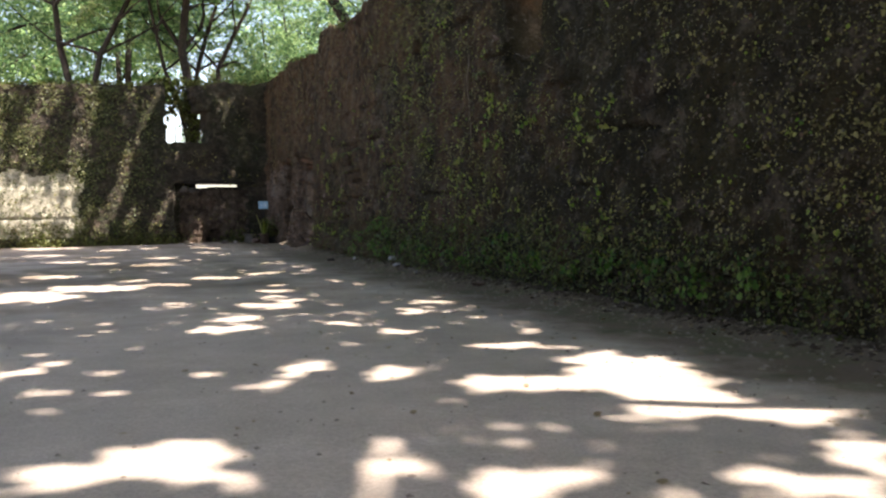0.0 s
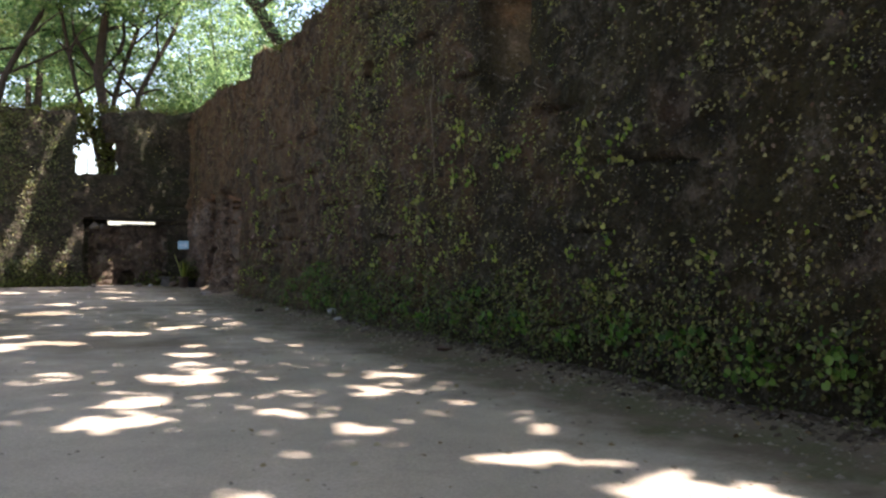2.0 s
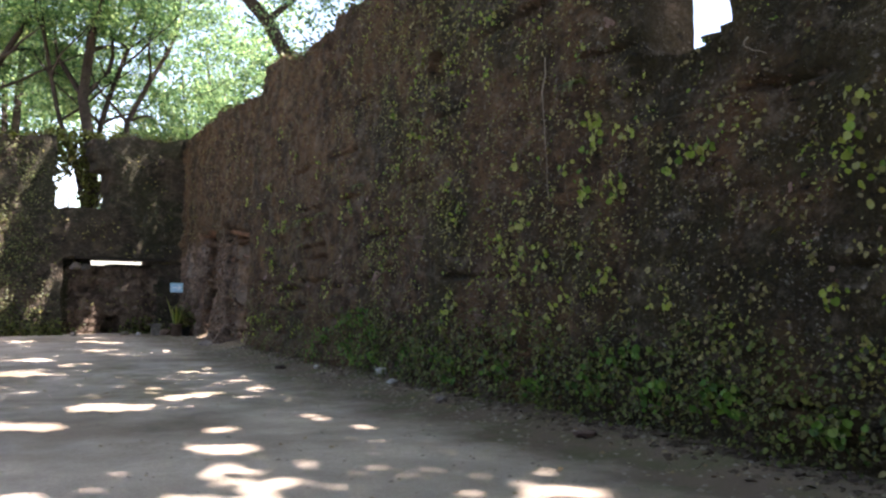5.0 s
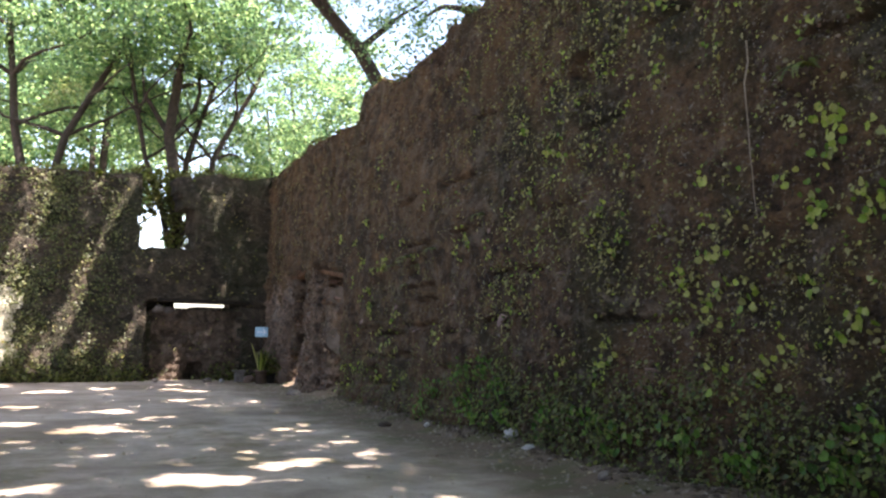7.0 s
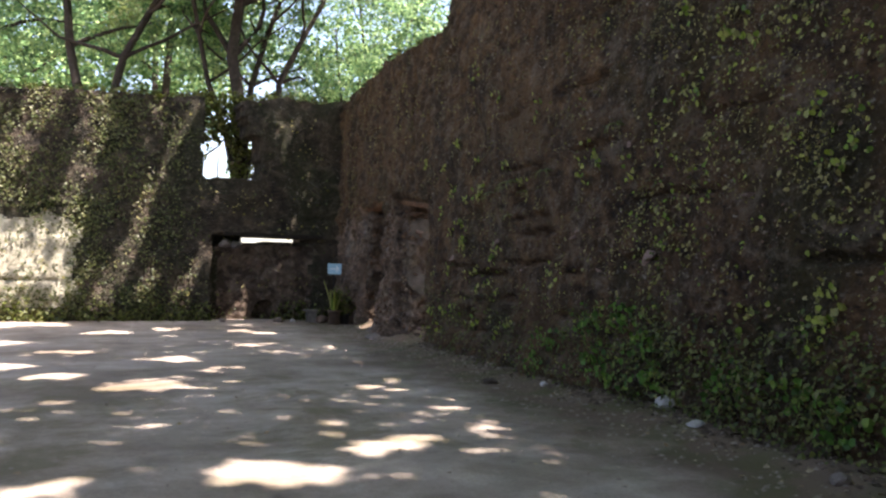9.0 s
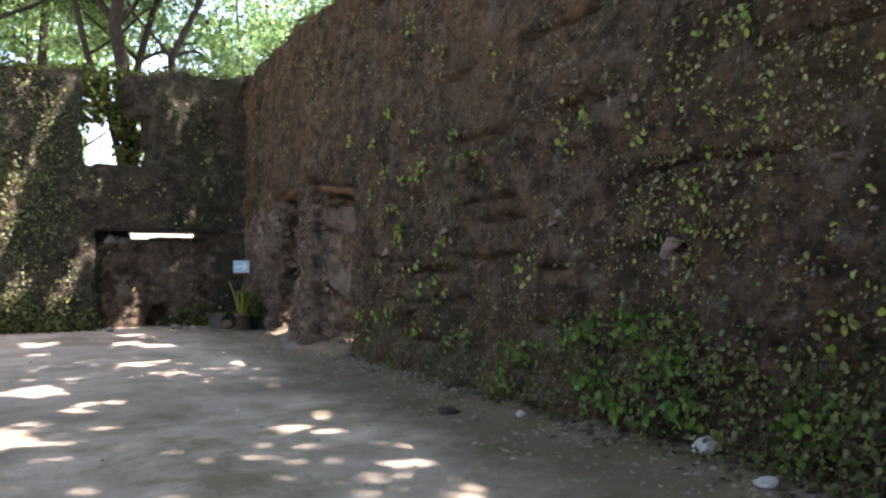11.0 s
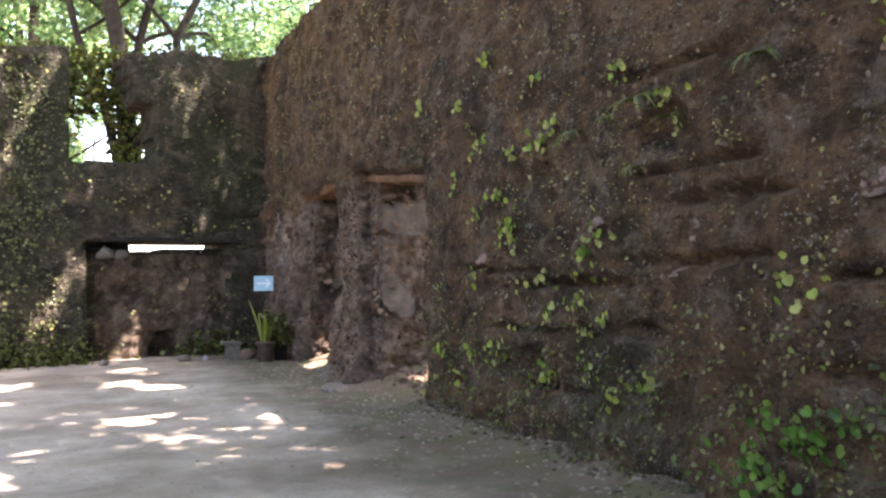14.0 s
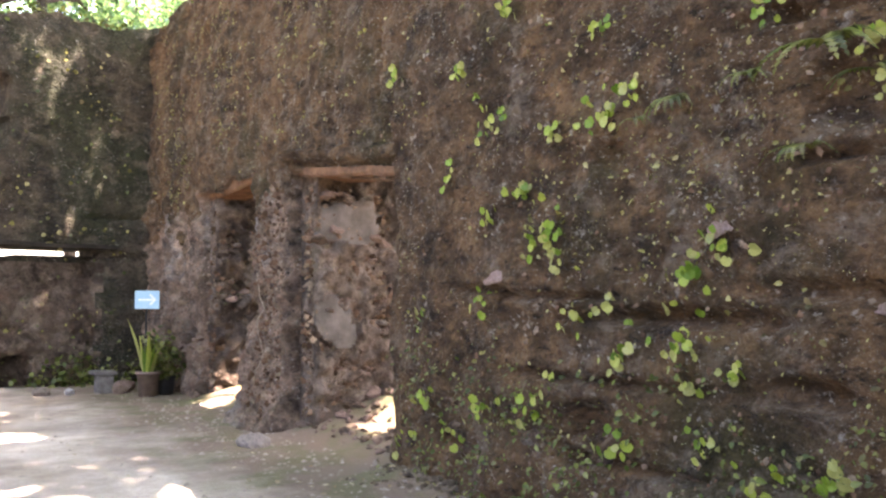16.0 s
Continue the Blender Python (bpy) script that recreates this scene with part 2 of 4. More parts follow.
M_CHIP = island_material("crumbled_laterite", (0.035, 0.02, 0.011), (0.07, 0.038, 0.02), (0.11, 0.06, 0.034), (0.15, 0.09, 0.055), (0.19, 0.14, 0.095), (0.06, 0.035, 0.02))
M_CLOD = island_material("soil_clods", (0.05, 0.034, 0.022), (0.09, 0.064, 0.042), (0.13, 0.10, 0.07))
M_SIGN = plain_material("pale_blue_board", (0.32, 0.52, 0.62), (0.36, 0.57, 0.67), 6, 0.5, 0.05, 0.002)
M_WHITE = plain_material("white_paint", (0.78, 0.78, 0.78), (0.84, 0.84, 0.84), 8, 0.5, 0.05, 0.002)
M_POST = plain_material("dark_metal_post", (0.012, 0.013, 0.014), (0.03, 0.03, 0.03), 10, 0.6)
M_SOILPOT = plain_material("pot_soil", (0.03, 0.022, 0.016), (0.07, 0.05, 0.035), 20)


# ---- mesh helpers ----
def mesh_np(name, verts, quads, mat, smooth=False):
    me = bpy.data.meshes.new(name)
    verts = np.asarray(verts, dtype=np.float32)
    quads = np.asarray(quads, dtype=np.int32)
    nf, side = quads.shape
    me.vertices.add(len(verts))
    me.vertices.foreach_set("co", verts.ravel())
    me.loops.add(nf * side)
    me.loops.foreach_set("vertex_index", quads.ravel())
    me.polygons.add(nf)
    me.polygons.foreach_set("loop_start", np.arange(0, nf * side, side, dtype=np.int32))
    me.update(calc_edges=True)
    if smooth:
        me.polygons.foreach_set("use_smooth", np.ones(nf, dtype=bool))
    me.materials.append(mat)
    me.validate()
    return me


def thing(name, label, category, group="", kind="", at=(0, 0, 0)):
    ob = tagged(new(name), label, category, group, kind)
    ob.empty_display_size = 0.2
    ob.location = at
    return ob


def child(name, me, parent, label="", m=None):
    ob = new(name, me)
    ob.parent = parent
    if m is not None:
        ob.matrix_basis = m
    if label:
        ob["label"] = label
    return ob


def part(name, bm, mat, parent, label="", smooth=False, m=None):
    me = bpy.data.meshes.new(name)
    if smooth:
        for f in bm.faces:
            f.smooth = True
    bm.to_mesh(me)
    bm.free()
    me.materials.append(mat)
    return child(name, me, parent, label, m)


def n3(x, y, z, octaves=4, rough=0.6):
    return noise.fractal(Vector((x, y, z)), 1.0 - rough + 0.4, 2.0, octaves)


def box(bm, cx, cy, cz, sx, sy, sz, bevel=0.0, jitter=0.0):
    geo = bmesh.ops.create_cube(bm, size=1.0, matrix=Matrix.Translation((cx, cy, cz)) @ Matrix.Diagonal((sx, sy, sz, 1)))
    vs = geo["verts"]
    for v in vs:
        v.co += Vector((random.uniform(-jitter, jitter), random.uniform(-jitter, jitter), random.uniform(-jitter, jitter)))
    if bevel:
        bmesh.ops.bevel(bm, geom=list({e for v in vs for e in v.link_edges}), offset=bevel, segments=2, affect="EDGES")
    return bm


def tube(points, radii, sides=8):
    """A tapered tube through the points."""
    vs, fs = [], []
    up = Vector((0.3, 0.2, 1)).normalized()
    for i, (p, r) in enumerate(zip(points, radii)):
        a, b = points[max(0, i - 1)], points[min(len(points) - 1, i + 1)]
        d = (Vector(b) - Vector(a)).normalized()
        ref = up if abs(d.dot(up)) < 0.95 else Vector((1, 0, 0))
        e1 = d.cross(ref).normalized()
        e2 = d.cross(e1)
        for k in range(sides):
            w = 2 * math.pi * k / sides
            rr = r * (1 + 0.12 * math.sin(3 * w + i))
            vs.append(Vector(p) + e1 * (rr * math.cos(w)) + e2 * (rr * math.sin(w)))
    for i in range(len(points) - 1):
        for k in range(sides):
            k2 = (k + 1) % sides
            fs.append((i * sides + k, i * sides + k2, (i + 1) * sides + k2, (i + 1) * sides + k))
    return np.array([tuple(v) for v in vs]), np.array(fs)


def stone_mesh(name, mat, seed, flat=0.7, rough=0.28, level=2):
    bm = bmesh.new()
    bmesh.ops.create_icosphere(bm, subdivisions=level, radius=0.5)
    for v in bm.verts:
        d = noise.noise(v.co * 1.9 + Vector((seed, 2 * seed, 0))) * rough + noise.noise(v.co * 5 + Vector((0, seed, 1))) * rough * 0.35
        v.co *= 1 + d
        v.co.z *= flat
    me = bpy.data.meshes.new(name)
    bm.to_mesh(me)
    bm.free()
    me.materials.append(mat)
    return me


LEAF_U = np.array([(0, 0, 0), (-0.42, 0.22, 0.07), (-0.36, 0.62, 0.06), (0, 1.0, -0.06), (0.36, 0.62, 0.06), (0.42, 0.22, 0.07)])
LEAF_F = np.array([(0, 3, 2, 1), (0, 5, 4, 3)])


def leaf_cloud(name, places, normals, sizes, mat, narrow=1.0, droop=0.0, rng=None):
    """Many small leaves in one mesh, each two folded blades. normals: the way each leaf faces."""
    rng = rng or np.random.default_rng(1)
    n = len(places)
    nz = normals / np.linalg.norm(normals, axis=1, keepdims=True)
    tip = rng.normal(size=(n, 3))
    tip[:, 2] -= droop
    tip -= nz * np.sum(tip * nz, axis=1, keepdims=True)
    tip /= np.linalg.norm(tip, axis=1, keepdims=True) + 1e-9
    side = np.cross(tip, nz)
    u = LEAF_U[None] * sizes[:, None, None]
    vs = places[:, None] + side[:, None] * u[..., :1] * narrow + tip[:, None] * u[..., 1:2] + nz[:, None] * u[..., 2:]
    fs = LEAF_F[None] + (np.arange(n) * 6)[:, None, None]
    return mesh_np(name, vs.reshape(-1, 3), fs.reshape(-1, 4), mat)


# ---- ground ----
WALL_X = 6.67


def ground_z(x, y):
    z = 0.022 * noise.noise(Vector((x * 0.45, y * 0.45, 3.1))) + 0.008 * noise.noise(Vector((x * 2.1, y * 2.1, 7.0)))
    if -6 < y < 27.6:
        d = WALL_X - x
        k = 0.16 if d < 0 else 0.16 * math.exp(-(d / 0.42) ** 2)
        z += k * (0.75 + 0.6 * noise.noise(Vector((x, y * 0.8, 0.5))))
    elif 27.6 <= y < 30.2 and x > 6.6:
        z += min(0.5, 0.34 * (x - 6.6)) * (0.75 + 0.6 * noise.noise(Vector((x * 2, y * 2, 0.5))))
    elif 30.8 <= y < 33.6 and x > 6.5:
        z += min(0.4, 0.36 * (x - 6.5)) * (0.85 + 0.4 * noise.noise(Vector((x * 2, y * 2, 0.5))))
    return z


def spread(lo, hi, step, far, growth=1.35):
    mid = list(np.arange(lo, hi + step / 2, step))
    out, s, v = [], step, hi
    while v < hi + far:
        s *= growth
        v += s
        out.append(v)
    return [lo - (v - hi) for v in reversed(out)] + mid + out


gx, gy = spread(-10, 9.5, 0.16, 900), spread(-4, 40, 0.2, 900)
gv = [(x, y, ground_z(x, y) if -11 < x < 10.5 and -5 < y < 41 else 0.0) for y in gy for x in gx]
nx = len(gx)
gi = np.arange((len(gy) - 1) * nx).reshape(-1, nx)[:, :-1].ravel()
ground = new("ground", mesh_np("ground", gv, np.stack([gi, gi + 1, gi + nx + 1, gi + nx], axis=1), M_SOIL, True))
tagged(ground, "packed sandy grey soil with mossy red patches", "ground", kind="structure")


# ---- walls ----
def ruin_wall(name, u0, u1, du, w1, dw, place, top, hole, relief, thick, mat, core=None, bare=None):
    """A rough wall on a grid: place(u, w, d) gives the point at depth d, top(u) the ruined top edge, hole(u, w) the openings."""
    us = np.arange(u0, u1 + du / 2, du)
    ws = np.arange(-0.25, w1 + dw / 2, dw)
    nu, nw = len(us), len(ws)
    keep = np.zeros((nu - 1, nw - 1), dtype=bool)
    for i in range(nu - 1):
        um = (us[i] + us[i + 1]) / 2
        t = top(um)
        for j in range(nw - 1):
            wm = (ws[j] + ws[j + 1]) / 2
            keep[i, j] = wm < t and not hole(um, wm)
    front, back = [], []
    for i, u in enumerate(us):
        t = top(u)
        for j, w in enumerate(ws):
            z = min(w, t + 0.06 * noise.noise(Vector((u * 3, w, 1))))
            d, wob = relief(u, z), 0.35 * du * noise.noise(Vector((u * 5, z * 5, 9)))
            front.append(place(u + wob, z, d))
            back.append(place(u + wob, z, thick(u) + 0.05 * noise.noise(Vector((u, z, 5)))))
    nv = nu * nw
    fs, which = [], []
    for i in range(nu - 1):
        for j in range(nw - 1):
            if not keep[i, j]:
                continue
            a, b, c, d = i * nw + j, (i + 1) * nw + j, (i + 1) * nw + j + 1, i * nw + j + 1
            fs.append((a, b, c, d))
            fs.append((nv + a, nv + d, nv + c, nv + b))
            own = int(bare(us[i], ws[j])) if bare else 0
            which += [own, own]
            for (p, q), (ii, jj) in (((a, b), (i, j - 1)), ((b, c), (i + 1, j)), ((c, d), (i, j + 1)), ((d, a), (i - 1, j))):
                if not (0 <= ii < nu - 1 and 0 <= jj < nw - 1) or not keep[ii, jj]:
                    fs.append((q, p, nv + p, nv + q))
                    which.append(1 if core is M_RUBBLE and us[i] > 27 else 0)
    me = mesh_np(name, np.array([tuple(v) for v in front + back]), np.array(fs), mat, True)
    if core:
        for m in core if isinstance(core, tuple) else (core,):
            me.materials.append(m)
        me.polygons.foreach_set("material_index", np.array(which, dtype=np.int32))
    return new(name, me)


def fract(u, w, seed, scale):
    return noise.fractal(Vector((u * scale, w * scale, seed)), 0.9, 2.1, 4)


def course_gap(u, w, seed):
    """Dark open joints between some of the courses."""
    g = 0.0
    for k, z in enumerate((0.55, 1.05, 1.62, 2.3, 3.05, 3.9, 4.7, 5.6)):
        line = z + 0.07 * noise.noise(Vector((u * 0.7, k, seed)))
        on = noise.noise(Vector((u * 0.55, k * 7.3, seed + 2)))
        if on > 0.12 and abs(w - line) < 0.03:
            g = max(g, 0.12 * min(1, (on - 0.12) * 5))
    return g


DENTS = [(23.33, 1.1, 0.28, 0.09), (24.87, 0.78, 0.22, 0.16), (23.0, 2.62, 0.3, 0.2), (24.7, 2.5, 0.16, 0.12), (13.0, 3.35, 0.9, 0.35), (19.7, 1.66, 0.45, 0.06), (21.3, 1.5, 0.3, 0.05), (24.3, 1.47, 1.0, 0.065), (22.4, 2.05, 0.6, 0.06), (21.2, 0.95, 0.5, 0.07), (26.4, 0.45, 0.2, 0.1), (14.6, 5.6, 0.7, 0.5), (17.5, 4.6, 0.3, 0.25)]


def right_relief(u, w):
    d = 0.07 * fract(u, w, 1.3, 0.55) + 0.045 * fract(u, w, 4.0, 2.6) + 0.027 * fract(u, w, 8.0, 7.0) + (course_gap(u, w, 3.0) if u < 27 else 0.0)
    for du, dw, ru, rw in DENTS:
        k = ((u - du) / ru) ** 2 + ((w - dw) / rw) ** 2
        if k < 1:
            d += 0.16 * (1 - k) ** 0.5
    edge = 27.45 - 0.2 * max(0, w - 3.0)
    if u > edge:
        d += 0.19 + 0.05 * fract(u, w, 12.0, 2.2) + (0.09 * abs(fract(u, w, 15.0, 2.8)) if w < 2.9 and u > 29.8 else 0.0)
        if w < 3.3 and 29.8 < u < 31.5:
            # the torn pier, which spreads into rubble at its foot
            d += 0.13 * fract(u, w, 5.0, 2.6) - 0.08 - 0.34 * max(0.0, 1 - w / 0.95) ** 1.6
        elif w < 3.4 and u > 33.4:
            d += 0.12 * fract(u, w, 25.0, 2.4)
        if 0.0 < w - 2.88 - 0.12 * (u - 27.4) < 0.16 and 27.4 < u < 30.0:
            d -= 0.11
        if 28.0 < u < 29.2 and w > 3.1 and abs(u - 28.6) > 0.5:
            d += 0.06
    if w < 0.5:
        d -= 0.05 * (0.5 - w)
    # the foot bulges into a mossy ledge towards the doorways
    if 18.5 < u < edge and w < 0.62:
        rise = min(1.0, (u - 18.5) / 2.0) * min(1.0, (edge - u) / 1.2)
        d -= rise * min(1.0, (0.62 - w) / 0.3) * (0.13 + 0.12 * fract(u, w, 19.0, 1.6))
    return d


# below u 11 the top is out of view, lowered to let the sun in
TOP_U = (-6.0, 11.0, 11.1, 18.0, 20.5, 21.6, 21.7, 24.3, 24.9, 26.35, 26.45, 28.3, 31.0, 31.9, 32.4, 36.5, 38.0)
TOP_Z = (5.55, 5.6, 6.6, 6.6, 6.45, 6.55, 6.35, 6.38, 6.66, 6.7, 6.2, 6.42, 6.6, 6.8, 6.62, 6.66, 6.7)


def right_top(u):
    return float(np.interp(u, TOP_U, TOP_Z)) + 0.07 * fract(u, 0, 2.0, 1.6) + 0.05 * fract(u, 0, 7.0, 5.0)


def right_hole(u, w):
    j = 0.10 * noise.noise(Vector((u * 3, w * 3, 4.4)))
    if 12.16 + 0.6 * j < u < 13.4 + 0.8 * j and 3.6 + 0.3 * (u - 12.7) ** 2 + 0.7 * j < w < 5.4:
        return True
    if 27.58 + 0.6 * j < u < 30.1 + 0.6 * j and w < 2.72 + 0.13 * (u - 27.4) + 0.3 * j:
        return True
    return 31.32 + 0.9 * j < u < 33.65 + j and w < 3.3 + 0.9 * j - 0.04 * (u - 31)


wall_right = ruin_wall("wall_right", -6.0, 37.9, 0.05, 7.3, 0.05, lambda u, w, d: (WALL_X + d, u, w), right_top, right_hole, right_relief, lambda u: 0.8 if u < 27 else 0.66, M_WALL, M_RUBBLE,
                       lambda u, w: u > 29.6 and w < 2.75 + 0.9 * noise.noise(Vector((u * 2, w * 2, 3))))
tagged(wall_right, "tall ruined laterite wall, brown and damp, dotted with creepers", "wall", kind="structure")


def far_place(u, w, d):
    return (u + 0.158 * -d, 37.1 - 0.16 * (WALL_X - u) + 0.987 * d, w)


def far_top(u):
    return 6.72 - 0.075 * (6.67 - u) + 0.10 * fract(u, 0, 6.0, 0.9)


def far_hole(u, w):
    j = 0.08 * noise.noise(Vector((u * 3, w * 3, 14.4)))
    right = 4.42 if w < 5.45 else 4.1 - 0.3 * (w - 5.45)
    if 2.75 + j < u < right + j and w > 4.12 + j:
        return True
    return 4.0 < u < 5.98 and 2.27 + 0.08 * (u - 4.0) / 2 + 0.5 * j < w < 2.45


def far_relief(u, w):
    d = 0.06 * fract(u, w, 21.3, 0.6) + 0.035 * fract(u, w, 24.0, 2.4) + course_gap(u, w, 9.0) * 0.7
    if 3.1 < u < 6.05 and w < 2.45:
        d += 0.20 + 0.10 * fract(u, w, 30.0, 1.8)
        if (u - 4.7) ** 2 / 0.11 + (w / 0.58) ** 2 < 1:
            d += 0.5
        if u < 3.95 and w > 2.1:
            d += 0.3
    elif u <= 3.1 and w < 2.25:
        d -= 0.05
    return d


def far_skin(u, w):
    """0: mossy face, 1: paler colour painted under the sun patch, 2: the rubble that blocks the doorway."""
    if 3.25 < u + 0.12 * noise.noise(Vector((u * 3, w * 3, 1))) < 6.0 and w < 2.2:
        return 2
    return u < -0.5 + 0.5 * noise.noise(Vector((u * 2, w * 2, 8))) and 0.3 < w < 2.75 + 0.4 * noise.noise(Vector((u * 2, w, 2)))


wall_far = ruin_wall("wall_far", -9.6, 7.32, 0.075, 6.9, 0.06, far_place, far_top, far_hole, far_relief, lambda u: 1.1, M_FAR, (M_SUN_PALE, M_TORN), far_skin)
tagged(wall_far, "dark mossy end wall with a broken window and a blocked doorway", "wall", kind="structure")

def torn_relief(u, w, s):
    """Deep cavities and proud stones of a wall torn open."""
    return 0.12 * fract(u, w, s, 1.5) + 0.24 * abs(fract(u, w, s + 4, 2.0)) + 0.09 * fract(u, w, s + 2, 5.0) - 0.09 * max(0, 1.0 - w)


def plastered(u, w):
    """Scraps of grey plaster still clinging to the first cross wall."""
    n = 0.25 * fract(u, w, 51.0, 2.5)
    return ((u - 7.45) / 0.5) ** 2 + ((w - 2.48) / 0.26) ** 2 < 1 + 3.4 * n or ((u - 7.2 - 0.35 * (1.3 - w)) / 0.24) ** 2 + ((w - 1.3) / 0.36) ** 2 < 1 + 2 * n


for nm, x0, y0, x1, top0, seed in (("wall_passage_1", 6.95, 29.66, 10.5, 3.45, 3.0), ("wall_passage_2", 6.98, 33.3, 10.0, 3.6, 6.0)):
    first = nm == "wall_passage_1"
    cross = ruin_wall(nm, x0, x1, 0.04, 4.2, 0.04, lambda u, w, d, y0=y0: (u, y0 + d, w), lambda u, s=seed, t=top0: t + 0.15 * fract(u, s, 3.3, 1.0) - 0.1 * (u - 7), lambda u, w: False,
                      lambda u, w, s=seed, f=first: 0.05 + 0.04 * fract(u, w, 8.0, 2.0) if f and plastered(u, w) else torn_relief(u, w, s), lambda u: 0.6, M_TORN, M_GREYPLASTER, lambda u, w, f=first: f and plastered(u, w))
    tagged(cross, "rough rubble cross wall with bare broken core and plaster scraps" if first else "rough rubble cross wall with bare broken core", "wall", kind="structure")
# unseen walls, added and raised to cut the side light on the long wall
wall_left = ruin_wall("wall_left", -6.0, 34.6, 0.5, 6.5, 0.5, lambda u, w, d: (-9.0 - d, u, w), lambda u: 6.2 if u < 20 else 3.6, lambda u, w: False, lambda u, w: 0.0, lambda u: 0.6, M_FAR)
tagged(wall_left, "plain unseen wall, added to close the yard and cut side light", "wall", kind="structure")
wall_back = ruin_wall("wall_back", -9.6, 7.4, 0.5, 6.5, 0.5, lambda u, w, d: (u, -6.0 - d, w), lambda u: 6.2, lambda u, w: False, lambda u, w: 0.0, lambda u: 0.6, M_FAR)
tagged(wall_back, "plain unseen wall, added to close the yard and cut side light", "wall", kind="structure")

# ---- where the sun comes through the crowns ----
# chosen sun flecks; leaves are left out of the crowns along their rays
GAPS_START = [
    (4.4, 6.3, 0.51, 1.3), (4.4, 5.3, 0.61, 0.25), (4.3, 4.3, 0.17, 0.44), (3.6, 4.1, 0.29, 0.18), (2.4, 4.6, 0.22, 0.2), (3.3, 6.6, 0.37, 0.31), (2.9, 5.5, 0.13, 0.12), (4.2, 8.2, 0.38, 0.27), (4.7, 9.0, 0.15, 0.21), (2.7, 7.4, 0.32, 0.3),
    (2.1, 7.9, 0.3, 0.37), (1.7, 7.3, 0.21, 0.17), (1.4, 8.0, 0.2, 0.12), (2.1, 5.3, 0.11, 0.1), (2.0, 5.0, 0.13, 0.07), (2.7, 9.0, 0.2, 0.17), (3.2, 10.4, 0.19, 0.19), (3.4, 9.5, 0.15, 0.16), (0.6, 5.6, 0.32, 0.37), (1.0, 5.8, 0.22, 0.2)]
GAPS_NEAR = [
    (1.1, 5.2, 0.22, 0.16), (0.2, 5.8, 0.18, 0.1), (0.0, 8.6, 0.26, 0.35), (0.5, 8.3, 0.21, 0.14), (0.1, 7.1, 0.2, 0.1), (0.4, 7.7, 0.54, 0.13), (1.8, 10.5, 0.32, 0.41), (4.2, 11.3, 0.28, 0.12), (4.7, 10.2, 0.12, 0.19), (-0.5, 15.3, 0.91, 1.15),
    (0.4, 16.4, 1.0, 0.68), (4.8, 12.0, 0.2, 0.25), (4.2, 11.0, 0.18, 0.12), (3.4, 11.2, 0.14, 0.08), (4.3, 16.0, 0.26, 0.27), (3.3, 15.6, 0.25, 0.28), (3.1, 14.6, 0.29, 0.27), (2.9, 13.6, 0.22, 0.17), (2.7, 12.6, 0.36, 0.33), (2.3, 12.6, 0.11, 0.11)]
GAPS_MIDDLE = [
    (3.1, 13.1, 0.15, 0.13), (1.6, 13.3, 0.26, 0.1), (2.2, 11.3, 0.14, 0.25), (1.9, 11.3, 0.13, 0.15), (4.3, 18.2, 0.24, 0.18), (1.6, 16.5, 0.42, 0.3), (4.7, 15.2, 0.12, 0.14), (1.0, 17.6, 0.31, 0.3), (2.4, 17.8, 0.46, 0.36), (2.9, 17.8, 0.2, 0.14),
    (3.75, 18.65, 0.39, 0.22), (3.3, 18.4, 0.18, 0.17), (4.5, 20.3, 0.12, 0.15), (4.6, 19.1, 0.12, 0.12), (4.3, 22.0, 0.18, 0.22), (1.6, 19.9, 0.15, 0.14), (1.5, 22.6, 0.45, 0.55), (0.5, 23.6, 0.41, 0.49), (2.05, 22.3, 0.22, 0.2), (0.6, 21.4, 0.17, 0.16)]
GAPS_FAR = [
    (2.0, 25.8, 0.39, 0.42), (2.4, 23.9, 0.2, 0.22), (2.6, 22.8, 0.1, 0.14), (4.7, 22.6, 0.21, 0.15), (4.75, 22.0, 0.15, 0.1), (2.6, 24.4, 0.22, 0.17), (2.9, 24.5, 0.13, 0.18), (5.0, 27.6, 0.19, 0.3), (4.6, 24.8, 0.15, 0.11), (3.4, 28.2, 0.21, 0.25),
    (3.6, 26.7, 0.12, 0.15), (4.2, 26.1, 0.1, 0.13), (3.8, 24.2, 0.1, 0.09), (3.5, 32.2, 0.29, 0.6), (4.0, 31.4, 0.45, 0.45), (1.9, 32.6, 0.37, 0.55), (3.8, 34.5, 0.25, 0.5), (2.0, 30.6, 0.25, 0.26), (2.8, 23.2, 0.12, 0.12), (2.1, 23.3, 0.16, 0.14)]
GAPS_DOORS = [(6.9, 32.4, 0.5, 1.1), (7.6, 29.2, 0.4, 0.5), (0.6, 31.6, 0.52, 0.7), (-1.6, 34.5, 1.2, 1.2), (-1.2, 29.0, 0.7, 0.5), (0.2, 27.0, 0.4, 0.3), (-0.6, 19.5, 0.5, 0.5), (-0.4, 25.0, 0.5, 0.4)]
